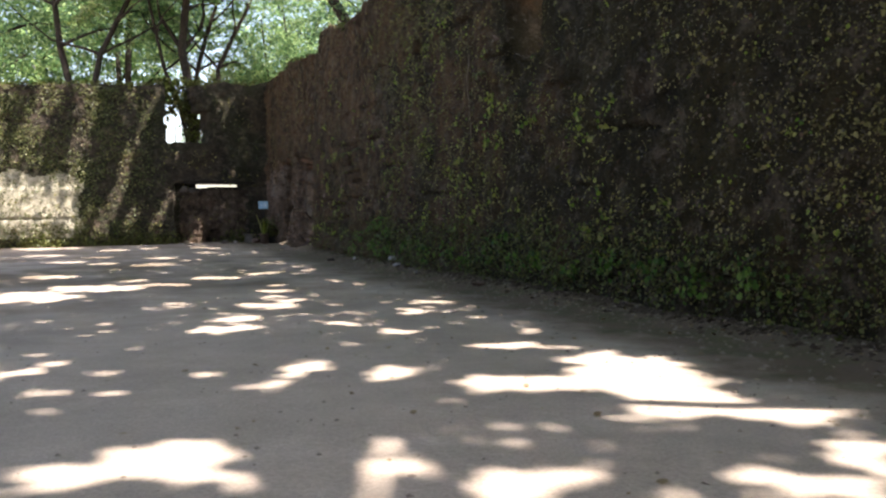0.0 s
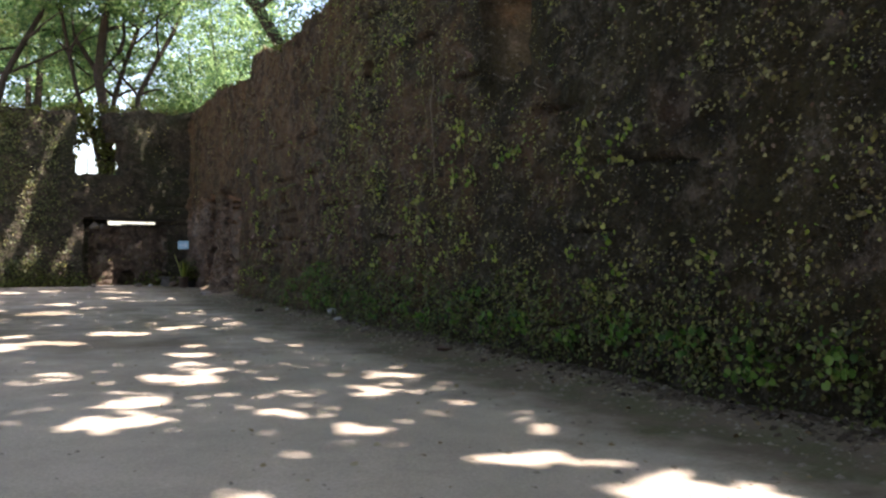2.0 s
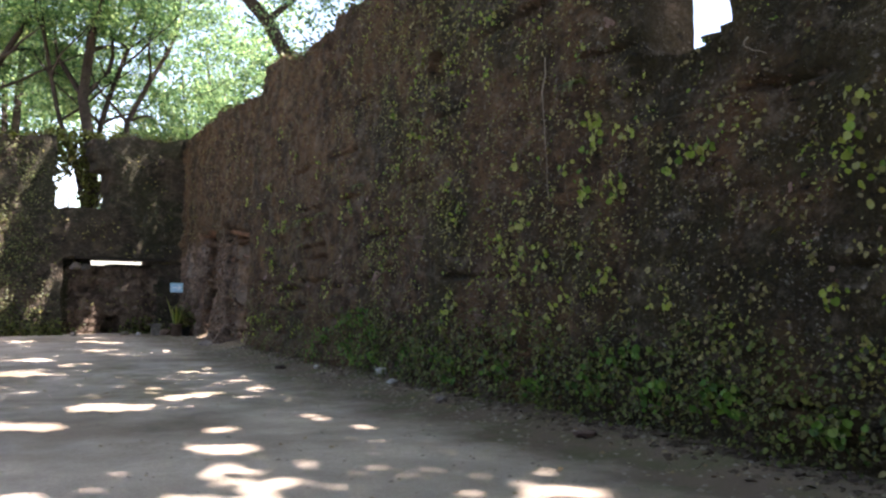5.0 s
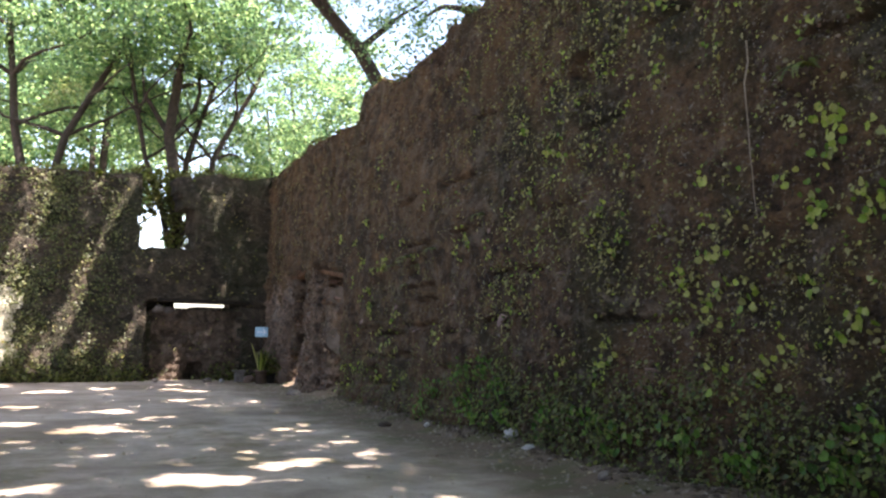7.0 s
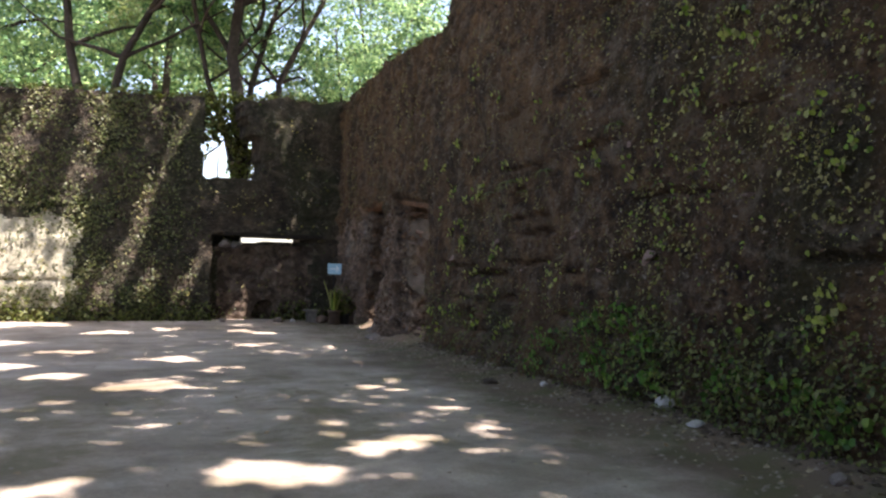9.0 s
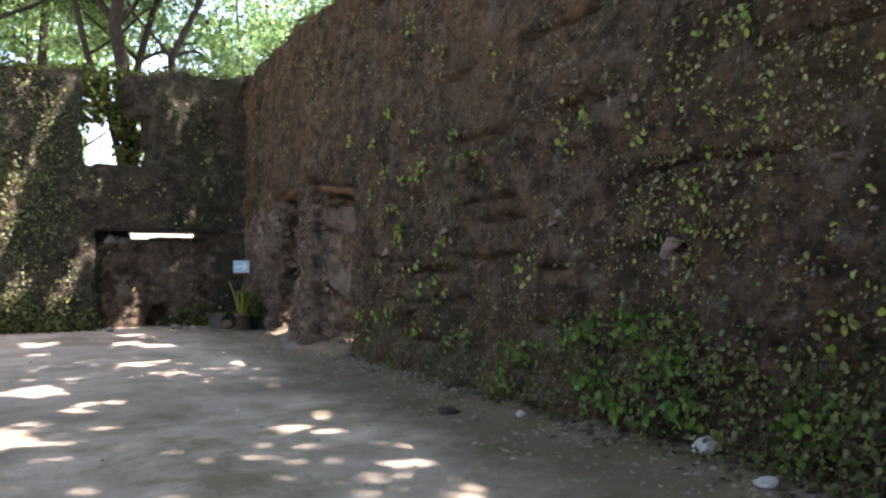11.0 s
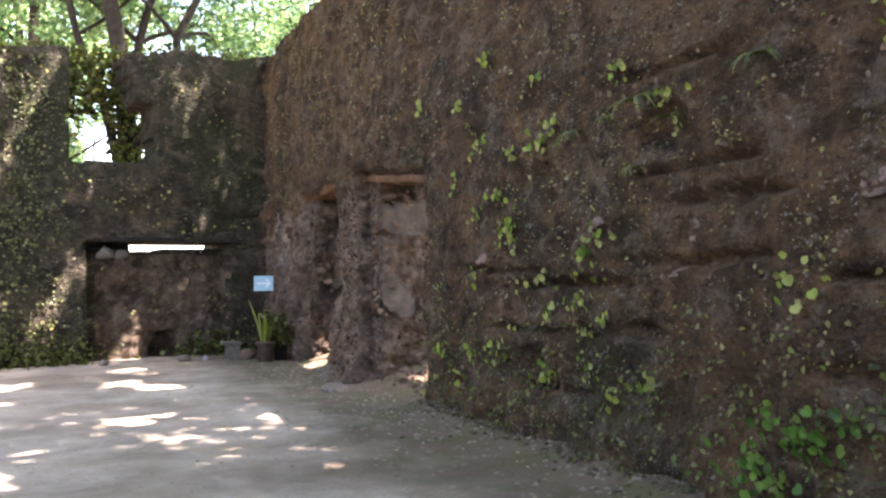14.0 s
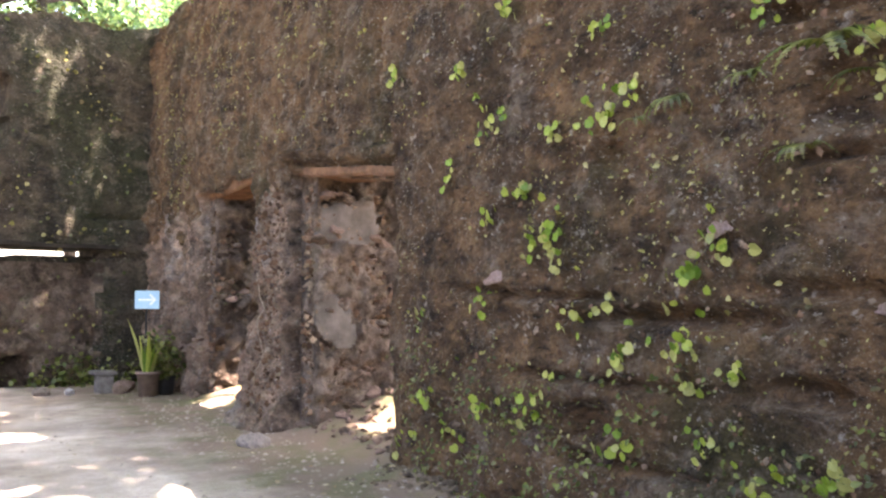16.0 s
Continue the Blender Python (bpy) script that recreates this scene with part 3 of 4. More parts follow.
STREAKS = [
    (2.5, 6.15, 2.3, 5.6, 0.08), (2.4, 5.9, 1.36, 3.57, 0.15), (1.3, 3.4, 0.96, 2.29, 0.10), (1.6, 6.2, 1.4, 5.4, 0.12), (3.01, 2.05, 1.99, 0.11, 0.12), (4.17, 1.1, 3.87, 0.11, 0.10), (5.11, 6.3, 5.14, 5.4, 0.10), (-0.24, 6.07, -0.53, 2.53, 0.18), (0.19, 5.97, -0.29, 3.6, 0.14),
    (-1.4, 5.75, -2.4, 3.4, 0.45), (0.63, 1.35, -0.17, 0.0, 0.22), (1.5, 1.37, 1.1, 0.1, 0.08), (1.16, 2.93, 0.5, 0.7, 0.08), (-0.7, 3.58, -0.86, 0.1, 0.18), (-3.3, 6.0, -4.2, 0.3, 0.8)]
PATCH = [(-2.2, 1.6, -1.5, 1.3, 1.2), (-2.9, 2.2, -2.9, 0.3, 0.7), (-1.1, 5.95, -1.3, 5.6, 0.2)]
WALL_SPOT = Vector((6.9, 28.33, 4.3))


def sunlit(p):
    """True where the ray down from each leaf ends in one of the sun flecks."""
    k = SUN_WAY
    a = 37.1 - 0.16 * WALL_X
    s_wall = (a + 0.16 * p[:, 0] - p[:, 1]) / (k.y - 0.16 * k.x)
    wx, wz = p[:, 0] + s_wall * k.x, p[:, 2] + s_wall * k.z
    s = p[:, 2] / -k.z
    x, y = p[:, 0] + s * k.x, p[:, 1] + s * k.y
    on_wall = (wz > 0) & (s_wall > 0)
    ragged = 1 + 0.28 * np.sin(4.3 * x + 2.7 * y) + 0.26 * np.sin(5.1 * y - 6.9 * x + 1) + 0.22 * np.sin(11.1 * x - 6.2 * y)
    lit = np.zeros(len(p), dtype=bool)
    for cx, cy, rx, ry in GAPS_START + GAPS_NEAR + GAPS_MIDDLE + GAPS_FAR + GAPS_DOORS:
        dx, dy = x - cx, y - cy
        across, along = dx * 0.93 - dy * 0.37, dx * 0.37 + dy * 0.93
        lit |= ~on_wall & ((across / (rx + 0.08)) ** 2 + (along / (ry + 0.08)) ** 2 < ragged)
    for x0, z0, x1, z1, r in STREAKS + PATCH:
        ex, ez = x1 - x0, z1 - z0
        f = np.clip(((wx - x0) * ex + (wz - z0) * ez) / (ex * ex + ez * ez), 0, 1)
        lit |= on_wall & (np.hypot(wx - x0 - f * ex, wz - z0 - f * ez) < (r + 0.24) * (0.85 + 0.3 * np.sin(wz * 7 + wx * 3)))
    rise = (p[:, 2] - WALL_SPOT.z) / -k.z
    lit |= (rise > 0) & (np.hypot(p[:, 0] + rise * k.x - WALL_SPOT.x, p[:, 1] + rise * k.y - WALL_SPOT.y) < 0.5)
    return lit


# ---- trees ----
def branch(rng, start, way, length, bend, steps):
    pts = [np.array(start, float)]
    d = np.array(way, float)
    d /= np.linalg.norm(d)
    for _ in range(steps):
        d = d + rng.normal(size=3) * bend
        d /= np.linalg.norm(d)
        pts.append(pts[-1] + d * length / steps)
    return pts


def tree(at, height, seed, lean=(0, 0), radius=0.2, fork=0.45, reach=4.0, leaves=9000, size=0.15, clump=0.75, limbs=6, label="", only=None, group="trees beyond the walls", spine=None, spray=1.0):
    rng = np.random.default_rng(seed)
    t = thing("tree", label or "slender dark-trunked tree with airy green foliage", "tree", group, at=(at[0], at[1], 0))
    base = np.array((0.0, 0.0, -0.2))
    trunk = branch(rng, base, (lean[0], lean[1], 1), height * 0.8, 0.07, 9)
    if spine:
        way = np.array(spine, float) - np.array((at[0], at[1], 0.0))
        run = np.concatenate([[0], np.cumsum(np.linalg.norm(np.diff(way, axis=0), axis=1))])
        trunk = [np.array([np.interp(q, run, way[:, c]) for c in range(3)]) for q in np.linspace(0, run[-1], 10)]
    r = [radius * (1.25 if i == 0 else 1 - 0.075 * i) for i in range(10)]
    child("trunk", mesh_np("trunk", *tube(trunk, r, 9), M_BARK, True), t)
    tips = [trunk[-1]]
    for i in range(limbs):
        k = fork + (1 - fork) * (i + rng.random()) / limbs
        at_i = min(8, int(k * 9))
        w = 2.4 * i + rng.random()
        pts = branch(rng, trunk[at_i], (math.cos(w), math.sin(w), 0.5 + 0.5 * rng.random()), reach * (0.7 + 0.5 * rng.random()), 0.16, 6)
        r0 = radius * (1 - 0.075 * at_i) * 0.6
        child("limb", mesh_np("limb", *tube(pts, [r0 * (1 - 0.13 * q) for q in range(7)], 7), M_BARK, True), t)
        for q in range(2, 7):
            tips.append(pts[q])
            for _ in range(2):
                tw = branch(rng, pts[q], rng.normal(size=3) + np.array((0, 0, 0.3)), reach * 0.35, 0.2, 3)
                tips.extend(tw[1:])
    tips = np.array(tips)
    # sprays: each a flat clump of leaves at the end of a twig, with gaps between
    sprays = leaves // 38
    heart = tips[rng.integers(0, len(tips), sprays)] + rng.normal(size=(sprays, 3)) * np.array((clump, clump, clump * 0.7))
    wide = rng.uniform(0.14, 0.34, (sprays, 1)) * np.array((1.0, 1.0, 0.4)) * spray
    pick = rng.integers(0, sprays, leaves)
    p = heart[pick] + rng.normal(size=(leaves, 3)) * wide[pick]
    if only is not None:
        p = p[only(p + np.array((at[0], at[1], 0.0)))]
    nrm = rng.normal(size=(len(p), 3)) + np.array((0, 0, 1.1))
    child("crown", leaf_cloud("crown", p, nrm, size * (0.6 + 0.8 * rng.random(len(p))), M_CROWN, rng=rng), t)
    return t


def clear_of_sun(p):
    low = p[:, 2] < 7.4
    inside = (p[:, 0] < 7.6) & (p[:, 1] < 38.2)
    back = p[:, 1] - 37
    window = (back > 0) & (p[:, 2] < 5.35 + 0.16 * back) & (np.abs(p[:, 0] - 3.22 - 0.05 * back) < 0.36 + 0.02 * back)
    return ~sunlit(p) & ~(low & inside) & ~window


# trees behind the end wall: bare lower trunks against the far foliage
NEAR = [
    ([(3.5, 38.8, -0.2), (3.66, 38.8, 2.4), (4.08, 38.8, 4.4), (4.05, 38.8, 6.2), (3.85, 38.8, 7.1), (3.66, 38.8, 8.3), (3.70, 38.8, 9.1), (3.85, 38.8, 10.2), (4.05, 38.9, 12.0), (4.3, 39.2, 15.0)], 0.30, 3, 8),
    ([(3.4, 39.0, -0.2), (3.6, 39.0, 2.4), (3.85, 39.0, 4.5), (3.48, 39.0, 6.1), (3.02, 39.0, 7.1), (2.80, 39.0, 8.2), (2.47, 39.0, 9.6), (2.2, 39.2, 11.5), (2.2, 39.4, 13.5)], 0.14, 4, 7),
    ([(6.7, 39.2, -0.2), (6.5, 39.2, 2.6), (5.2, 39.2, 6.0), (5.11, 39.2, 7.3), (5.45, 39.2, 8.4), (6.35, 39.2, 9.8), (7.0, 39.4, 11.5), (7.6, 39.8, 13.5)], 0.16, 5, 7),
    ([(3.5, 39.6, -0.2), (3.6, 39.6, 2.6), (4.2, 39.6, 6.0), (4.4, 39.6, 8.0), (4.62, 39.6, 8.7), (5.05, 39.6, 9.8), (5.5, 39.8, 11.5), (5.9, 40.0, 13.5)], 0.16, 6, 7),
    ([(-0.1, 39.2, -0.2), (0.0, 39.2, 5.5), (0.12, 39.2, 7.0), (0.62, 39.2, 8.7), (1.35, 39.2, 9.8), (2.1, 39.4, 11.5), (2.6, 39.8, 14.0)], 0.19, 1, 7),
    ([(-0.6, 39.6, -0.2), (-0.75, 39.6, 6.0), (-0.85, 39.6, 7.2), (-1.15, 39.6, 8.2), (-1.25, 39.6, 9.6), (-1.5, 39.8, 11.0), (-1.7, 40.0, 15.0)], 0.22, 2, 8),
    ([(-5.2, 41.0, -0.2), (-4.8, 41.0, 6.0), (-4.2, 41.0, 10.0), (-3.9, 41.0, 15.0)], 0.24, 7, 8)]
for spine, r, seed, limbs in NEAR:
    tree(spine[0][:2], 15, seed, (0, 0), r, fork=0.58, reach=4.4, leaves=14500, size=0.10, clump=0.65, limbs=limbs, only=lambda p, y=spine[0][1]: clear_of_sun(p) & ((p[:, 2] > 10.4) | ((p[:, 2] > 7.6) & (p[:, 1] > y + 0.4))), spine=spine)
FAR = [((1.5, 50.0), 20, 11), ((-6.0, 49.0), 19, 12), ((9.2, 53.0), 20, 13), ((-11.5, 47.0), 18, 14), ((-1.8, 55.0), 22, 15), ((3.0, 62.0), 22, 17), ((-8.0, 62.0), 22, 19)]
for at, h, seed in FAR:
    tree(at, h, seed, (0.02, 0.0), 0.24, fork=0.3, reach=5.0, leaves=15000, size=0.17, clump=0.9, spray=1.7, limbs=8, only=clear_of_sun)


def notch_shrub(x, y):
    """Leafy boughs that hang into the broken window from behind."""
    rng = np.random.default_rng(64)
    t = thing("shrub", "dark leafy boughs drooping into the broken window", "shrub", at=(x, y, 0))
    for dx, lean, top in ((0.5, 0.12, 6.6), (0.1, 0.0, 5.2), (0.35, 0.05, 7.2)):
        pts = branch(rng, (dx, 0, -0.2), (lean * 0.3, 0, 1), top, 0.04, 8)
        child("stem", mesh_np("stem", *tube(pts, [0.055 * (1 - 0.08 * q) for q in range(9)], 6), M_BARK, True), t)
    n = 6000
    p = np.stack([rng.uniform(-0.75, 1.1, n), rng.normal(size=n) * 0.22, rng.uniform(4.0, 7.0, n)], axis=1)
    arch = np.hypot(p[:, 0] / 0.38, np.maximum(0, p[:, 2] - 4.9) / 0.65)
    thick = 0.5 + 0.6 * np.sin(p[:, 0] * 9 + p[:, 2] * 4) * np.sin(p[:, 2] * 7 - p[:, 0] * 5)
    p = p[(arch > 1 + 0.25 * np.sin(p[:, 0] * 17 + p[:, 2] * 9)) & (rng.random(n) < thick + 0.25 * (p[:, 2] > 5.4)) & ~((p[:, 0] < -0.3) & (p[:, 2] < 5.3) & (rng.random(n) < 0.8))]
    child("foliage", leaf_cloud("foliage", p, rng.normal(size=(len(p), 3)) + np.array((0, -0.5, 0.8)), 0.07 + 0.09 * rng.random(len(p)), M_HERB, droop=0.5, rng=rng), t)


notch_shrub(3.28, 38.45)
# trees behind the long wall
LEANING = [(9.6, 31.0, -0.2), (9.5, 31.0, 5.0), (9.3, 31.0, 7.2), (8.77, 31.0, 8.5), (8.08, 31.0, 9.4), (7.07, 31.0, 10.4), (5.9, 31.2, 11.6), (4.8, 31.6, 13.2)]
tree((9.6, 31.0), 14, 21, (0, 0), 0.34, fork=0.72, reach=3.0, leaves=9000, size=0.085, clump=0.7, only=lambda p: clear_of_sun(p) & (p[:, 2] > 10.2), label="leaning dark-barked tree with thin green foliage", spine=LEANING)
for at, h, seed, lean, r in (((11.5, 26.5), 13, 22, (0.02, 0), 0.18), ((10.9, 30.6), 11, 26, (0.0, 0), 0.15), ((11.2, 28.0), 11, 27, (0.0, 0), 0.13), ((12.6, 36.0), 12, 23, (-0.05, 0), 0.14), ((10.8, 39.5), 12, 25, (0.12, 0), 0.12), ((10.6, 46.0), 17, 28, (0.0, 0), 0.14), ((8.8, 44.0), 14, 29, (0.03, 0), 0.1), ((15, 15), 13, 24, (0, 0), 0.25)):
    tree(at, h, seed, lean, r, fork=0.5, reach=2.6, leaves=11000, size=0.085, clump=0.6, only=clear_of_sun, label="slender dark-barked tree with light green foliage")

# unseen tall trees, added to shade the courtyard; their crowns meet high over it
# the first three reach further left to darken the near stretch of wall
SHADE = [(12.0, -2.0, -21.0, 31), (12.5, 6.0, -21.0, 32), (12.0, 14.0, -20.0, 33), (12.5, 21.5, -13.0, 34), (12.0, 29.0, -12.0, 35)]


def unseen_shade_tree(x0, y0, lo, seed):
    rng = np.random.default_rng(seed)
    t = thing("unseen_shade_tree", "unseen tall tree with a broad crown, added to shade the yard", "tree", "shade trees over the courtyard", at=(x0, y0, 0))
    trunk = branch(rng, (0, 0, -0.2), (0.02, 0, 1), 14.0, 0.03, 9)
    child("trunk", mesh_np("trunk", *tube(trunk, [0.42 * (1.2 - 0.06 * i) for i in range(10)], 10), M_BARK, True), t)
    for i in range(7):
        w = -1.3 + 2.6 * i / 6
        pts = branch(rng, trunk[7 + i % 3], (-math.cos(w), math.sin(w), 0.3), 9 * (0.75 + 0.3 * rng.random()), 0.07, 8)
        child("limb", mesh_np("limb", *tube(pts, [0.17 * (1 - 0.1 * q) for q in range(9)], 7), M_BARK, True), t)
    # layered sprays, with leaves left out along the rays to the set sun flecks
    hi = -0.5
    n = int(150 * (hi - lo) * 10.4)
    p = np.stack([rng.uniform(lo, hi, n), rng.uniform(-5.2, 5.2, n), rng.uniform(14.0, 17.0, n)], axis=1)
    p[:, 2] += 0.5 * np.sin(p[:, 0] * 0.9) + 0.4 * np.sin(p[:, 1] * 1.1)
    p = p[clear_of_sun(p + np.array((x0, y0, 0.0)))]
    nrm = rng.normal(size=(len(p), 3)) * 0.45 + np.array((0, 0, 1.0))
    child("crown", leaf_cloud("crown", p, nrm, 0.25 * (0.6 + 0.8 * rng.random(len(p))), M_CROWN, rng=rng), t)


for x0, y0, lo, seed in SHADE:
    unseen_shade_tree(x0, y0, lo, seed)

# ---- growth on the walls ----
HEART = [(0.0, 0.06, 0.0), (-0.22, -0.04, 0.04), (-0.46, 0.12, 0.08), (-0.52, 0.42, 0.07), (-0.36, 0.72, 0.03), (0.0, 0.88, -0.06), (0.33, 0.74, 0.04), (0.52, 0.44, 0.09), (0.44, 0.14, 0.06), (0.22, -0.04, 0.04), (0.0, 0.45, -0.04)]


def heart_leaf(seed, mat):
    rng = random.Random(seed)
    pts = [(x * rng.uniform(0.9, 1.1), y + rng.uniform(-0.04, 0.04), z + rng.uniform(-0.03, 0.03)) for x, y, z in HEART]
    faces = [(10, i + 1, i) for i in range(9)] + [(10, 0, 9)]
    me = bpy.data.meshes.new("leaf")
    me.from_pydata(pts, [], faces)
    me.materials.append(mat)
    return me


HEARTS = [heart_leaf(i, M_VINE) for i in range(5)]
FRESH = [heart_leaf(i, M_GREEN) for i in range(5)]


def on_wall(y, z):
    return WALL_X + right_relief(y, z)


def leaf_pose(x, y, z, size, rng):
    """A leaf that hangs on the long wall, its face turned to the courtyard."""
    q = Euler((radians(rng.uniform(-45, 15)), radians(rng.uniform(-30, 30)), 0)).to_matrix().to_4x4()
    turn = Matrix(((0, 0, -1), (-1, 0, 0), (0, 1, 0))).to_4x4()
    spin = Matrix.Rotation(radians(180 + rng.uniform(-70, 70)), 4, "Z")
    return Matrix.Translation((x, y, z)) @ turn @ spin @ q @ Matrix.Scale(size, 4)


def climbing_vine(y, z, count, spread_y, spread_z, size, seed, label, leaves=HEARTS):
    rng = random.Random(seed)
    t = thing("climbing_vine", label, "vine", "vines on the long wall", at=(WALL_X, y, z))
    pts = [(on_wall(y, max(0.05, z + spread_z * (k / 3 - 1))) - WALL_X - 0.015, rng.uniform(-0.4, 0.4) * spread_y, spread_z * (k / 3 - 1)) for k in range(7)]
    child("stem", mesh_np("stem", *tube(pts, [0.003] * 7, 5), M_BARK, True), t)
    for k in range(count):
        dy, dz = rng.gauss(0, 0.5) * spread_y, rng.gauss(0, 0.5) * spread_z
        zz = max(0.12, z + dz)
        x = on_wall(y + dy, zz) - rng.uniform(0.02, 0.10 if zz > 1 else 0.22)
        child("leaf", leaves[k % 5], t, m=leaf_pose(x - WALL_X, dy, zz - z, size * rng.uniform(0.6, 1.2), rng))


VINES_END = [(24.73, 3.36), (24.74, 2.78), (24.48, 2.88), (25.79, 2.95), (25.24, 2.77), (25.93, 2.21), (25.16, 2.09), (25.07, 1.87), (25.59, 2.41), (23.79, 1.86), (24.68, 1.54), (25.02, 1.45), (24.05, 1.35), (24.58, 1.22), (25.23, 0.99), (23.75, 1.17),
             (25.87, 0.81), (24.07, 1.11), (24.54, 0.67), (23.92, 0.78), (25.41, 0.74), (26.99, 0.4), (26.24, 0.55), (23.53, 0.63), (23.14, 0.76), (24.06, 1.71), (27.26, 3.58), (23.49, 3.11), (25.72, 3.79), (26.5, 2.6), (26.9, 1.5), (26.3, 3.4), (26.0, 1.6), (26.7, 0.8)]
VINES_MID = [(20.98, 2.75), (20.62, 2.83), (21.81, 1.53), (23.92, 1.92), (24.71, 2.86), (25.96, 3.01), (19.89, 2.69), (22.84, 2.82), (25.38, 2.04), (24.16, 1.41), (20.99, 3.03), (23.83, 4.28), (22.31, 3.85), (24.85, 4.88), (18.22, 3.85), (17.82, 3.63), (17.16, 2.85), (16.73, 2.54),
             (17.85, 1.25), (17.0, 1.17), (21.03, 0.85), (16.87, 2.38), (18.67, 3.28), (19.24, 2.08), (16.06, 4.13), (18.13, 3.75), (16.02, 4.9), (18.86, 4.2), (20.75, 5.43)]
VINES_NEAR = [(13.97, 3.2), (13.89, 3.1), (13.98, 2.87), (14.4, 2.72), (13.76, 2.5), (14.12, 2.44), (15.38, 2.89), (15.68, 2.01), (15.3, 1.88), (15.45, 1.66), (14.88, 1.81), (14.2, 1.88), (14.52, 1.36), (13.78, 1.53), (15.29, 2.19), (16.89, 1.36), (17.16, 1.04), (15.36, 1.17), (14.77, 1.17),
              (13.45, 2.99), (12.45, 2.68), (10.86, 2.81), (10.76, 2.21), (11.0, 2.5), (10.41, 2.4), (13.59, 2.5), (12.94, 1.37), (10.42, 1.17), (10.82, 0.96), (10.49, 0.77), (10.23, 2.64), (10.55, 1.61), (11.16, 1.42), (12.71, 2.62), (9.16, 1.33)]
VINES_FOOT = [(21.68, 0.6), (20.73, 0.95), (19.98, 1.03), (19.49, 0.75), (19.36, 0.42), (20.51, 0.55), (21.95, 0.36), (14.92, 0.42), (13.05, 0.5), (16.65, 0.4), (18.1, 0.5), (12.2, 0.55), (10.3, 0.6), (17.3, 0.6), (11.2, 0.45), (15.8, 0.5), (8.6, 0.5), (14.0, 0.5), (20.1, 0.35), (13.5, 0.8), (9.4, 0.6), (7.8, 0.6)]
seed = 100
for y, z in VINES_END:
    seed += 1
    climbing_vine(y, z, 6 + seed % 5, 0.12, 0.10, 0.072, seed, "small cluster of yellow-green heart-shaped vine leaves")
for y, z in VINES_MID:
    seed += 1
    climbing_vine(y, z, 8 + seed % 6, 0.18, 0.2, 0.062, seed, "sparse yellow-green vine clinging to the damp wall")
for y, z in VINES_NEAR:
    seed += 1
    climbing_vine(y, z, 9 + seed % 5, 0.16, 0.15, 0.068, seed, "cluster of broad yellow-green vine leaves on the damp wall")
for y, z in VINES_FOOT:
    seed += 1
    climbing_vine(y, z, 44, 0.32, 0.18, 0.072, seed, "dense green leafy vine at the foot of the wall", FRESH)


def creeper(name, n, seed, y0, y1, z0, z1, keep, size, stand, mat, label, lift=0.0, up=0.3, bunch=7, narrow=0.75):
    """Small leaves that cover the long wall, thick where keep() is high."""
    rng = np.random.default_rng(seed)
    p, tries = [], 0
    while len(p) < n and tries < n * 14:
        tries += 1
        y, z = rng.uniform(y0, y1), rng.uniform(z0, z1)
        if right_hole(y, z) or z > right_top(y) or rng.random() > keep(y, z):
            continue
        for _ in range(rng.integers(1, bunch + 1)):
            yy, zz = y + rng.normal() * 0.07, max(0.04, z + rng.normal() * 0.06)
            p.append((on_wall(yy, zz) - rng.uniform(0.0, stand) - lift, yy, zz))
    p = np.array(p)
    nrm = rng.normal(size=(len(p), 3)) * 0.55 + np.array((-1.0, -0.1, up))
    s = size * (0.45 + 0.9 * rng.random(len(p)) ** 1.6) * np.where(p[:, 1] > 19.5, 0.8, 1.0)
    ob = new(name, leaf_cloud(name, p, nrm, s, mat, narrow=narrow, droop=0.8, rng=rng))
    return tagged(ob, label, "creeper", kind="stuff")


def patchy(y, z):
    a = noise.fractal(Vector((y * 0.55, z * 0.7, 31)), 0.8, 2.0, 3)
    b = noise.noise(Vector((y * 3.2, z * 3.2, 12)))
    thin = 1.0 if y < 19.5 else max(0.22, 1 - (y - 19.5) / 5)
    return thin * max(0.08, min(1.0, 0.3 + 0.7 * a + 0.45 * b))


def foot_band(y, z):
    lim = 0.75 + 0.35 * noise.noise(Vector((y * 0.8, 0, 44)))
    thin = (0.6 if y < 11 else 1.0) if y < 20 else max(0.32, 1 - (y - 20) / 4)
    return thin * (1.0 if z < lim else max(0, 1 - (z - lim) / 0.5)) * (0.55 + 0.6 * noise.noise(Vector((y * 2.2, z * 2.2, 2))))


creeper("wall_creeper", 15000, 5, 3, 27.3, 0.2, 7.0, patchy, 0.052, 0.035, M_CREEPER, "tiny yellowish creeper leaves scattered over the brown wall")
creeper("wall_sprout", 3000, 6, 3, 27.3, 0.3, 6.8, lambda y, z: patchy(y, z) * (0.45 if y < 12.5 else 1.0 if y < 20 else 0.15), 0.05, 0.05, M_VINE, "pale green sprouts scattered over the damp wall")
creeper("end_creeper", 1500, 7, 27.4, 36.5, 3.2, 6.3, patchy, 0.06, 0.03, M_CREEPER, "thin creeper leaves above the broken doorways")
creeper("foot_herb", 12500, 8, 2, 27.3, 0.05, 1.35, foot_band, 0.055, 0.16, M_HERB, "dense low green herbs along the foot of the wall", lift=0.01, up=0.7)
creeper("wall_moss", 16000, 9, 3, 27.3, 0.1, 7.0, lambda y, z: (1.0 if y < 20 else 0.35) * max(0.02, 0.1 + noise.fractal(Vector((y * 0.4, z * 0.5, 77)), 0.8, 2.0, 3)), 0.03, 0.015, M_CREEPER, "fine moss and tiny leaflets on the wall face")


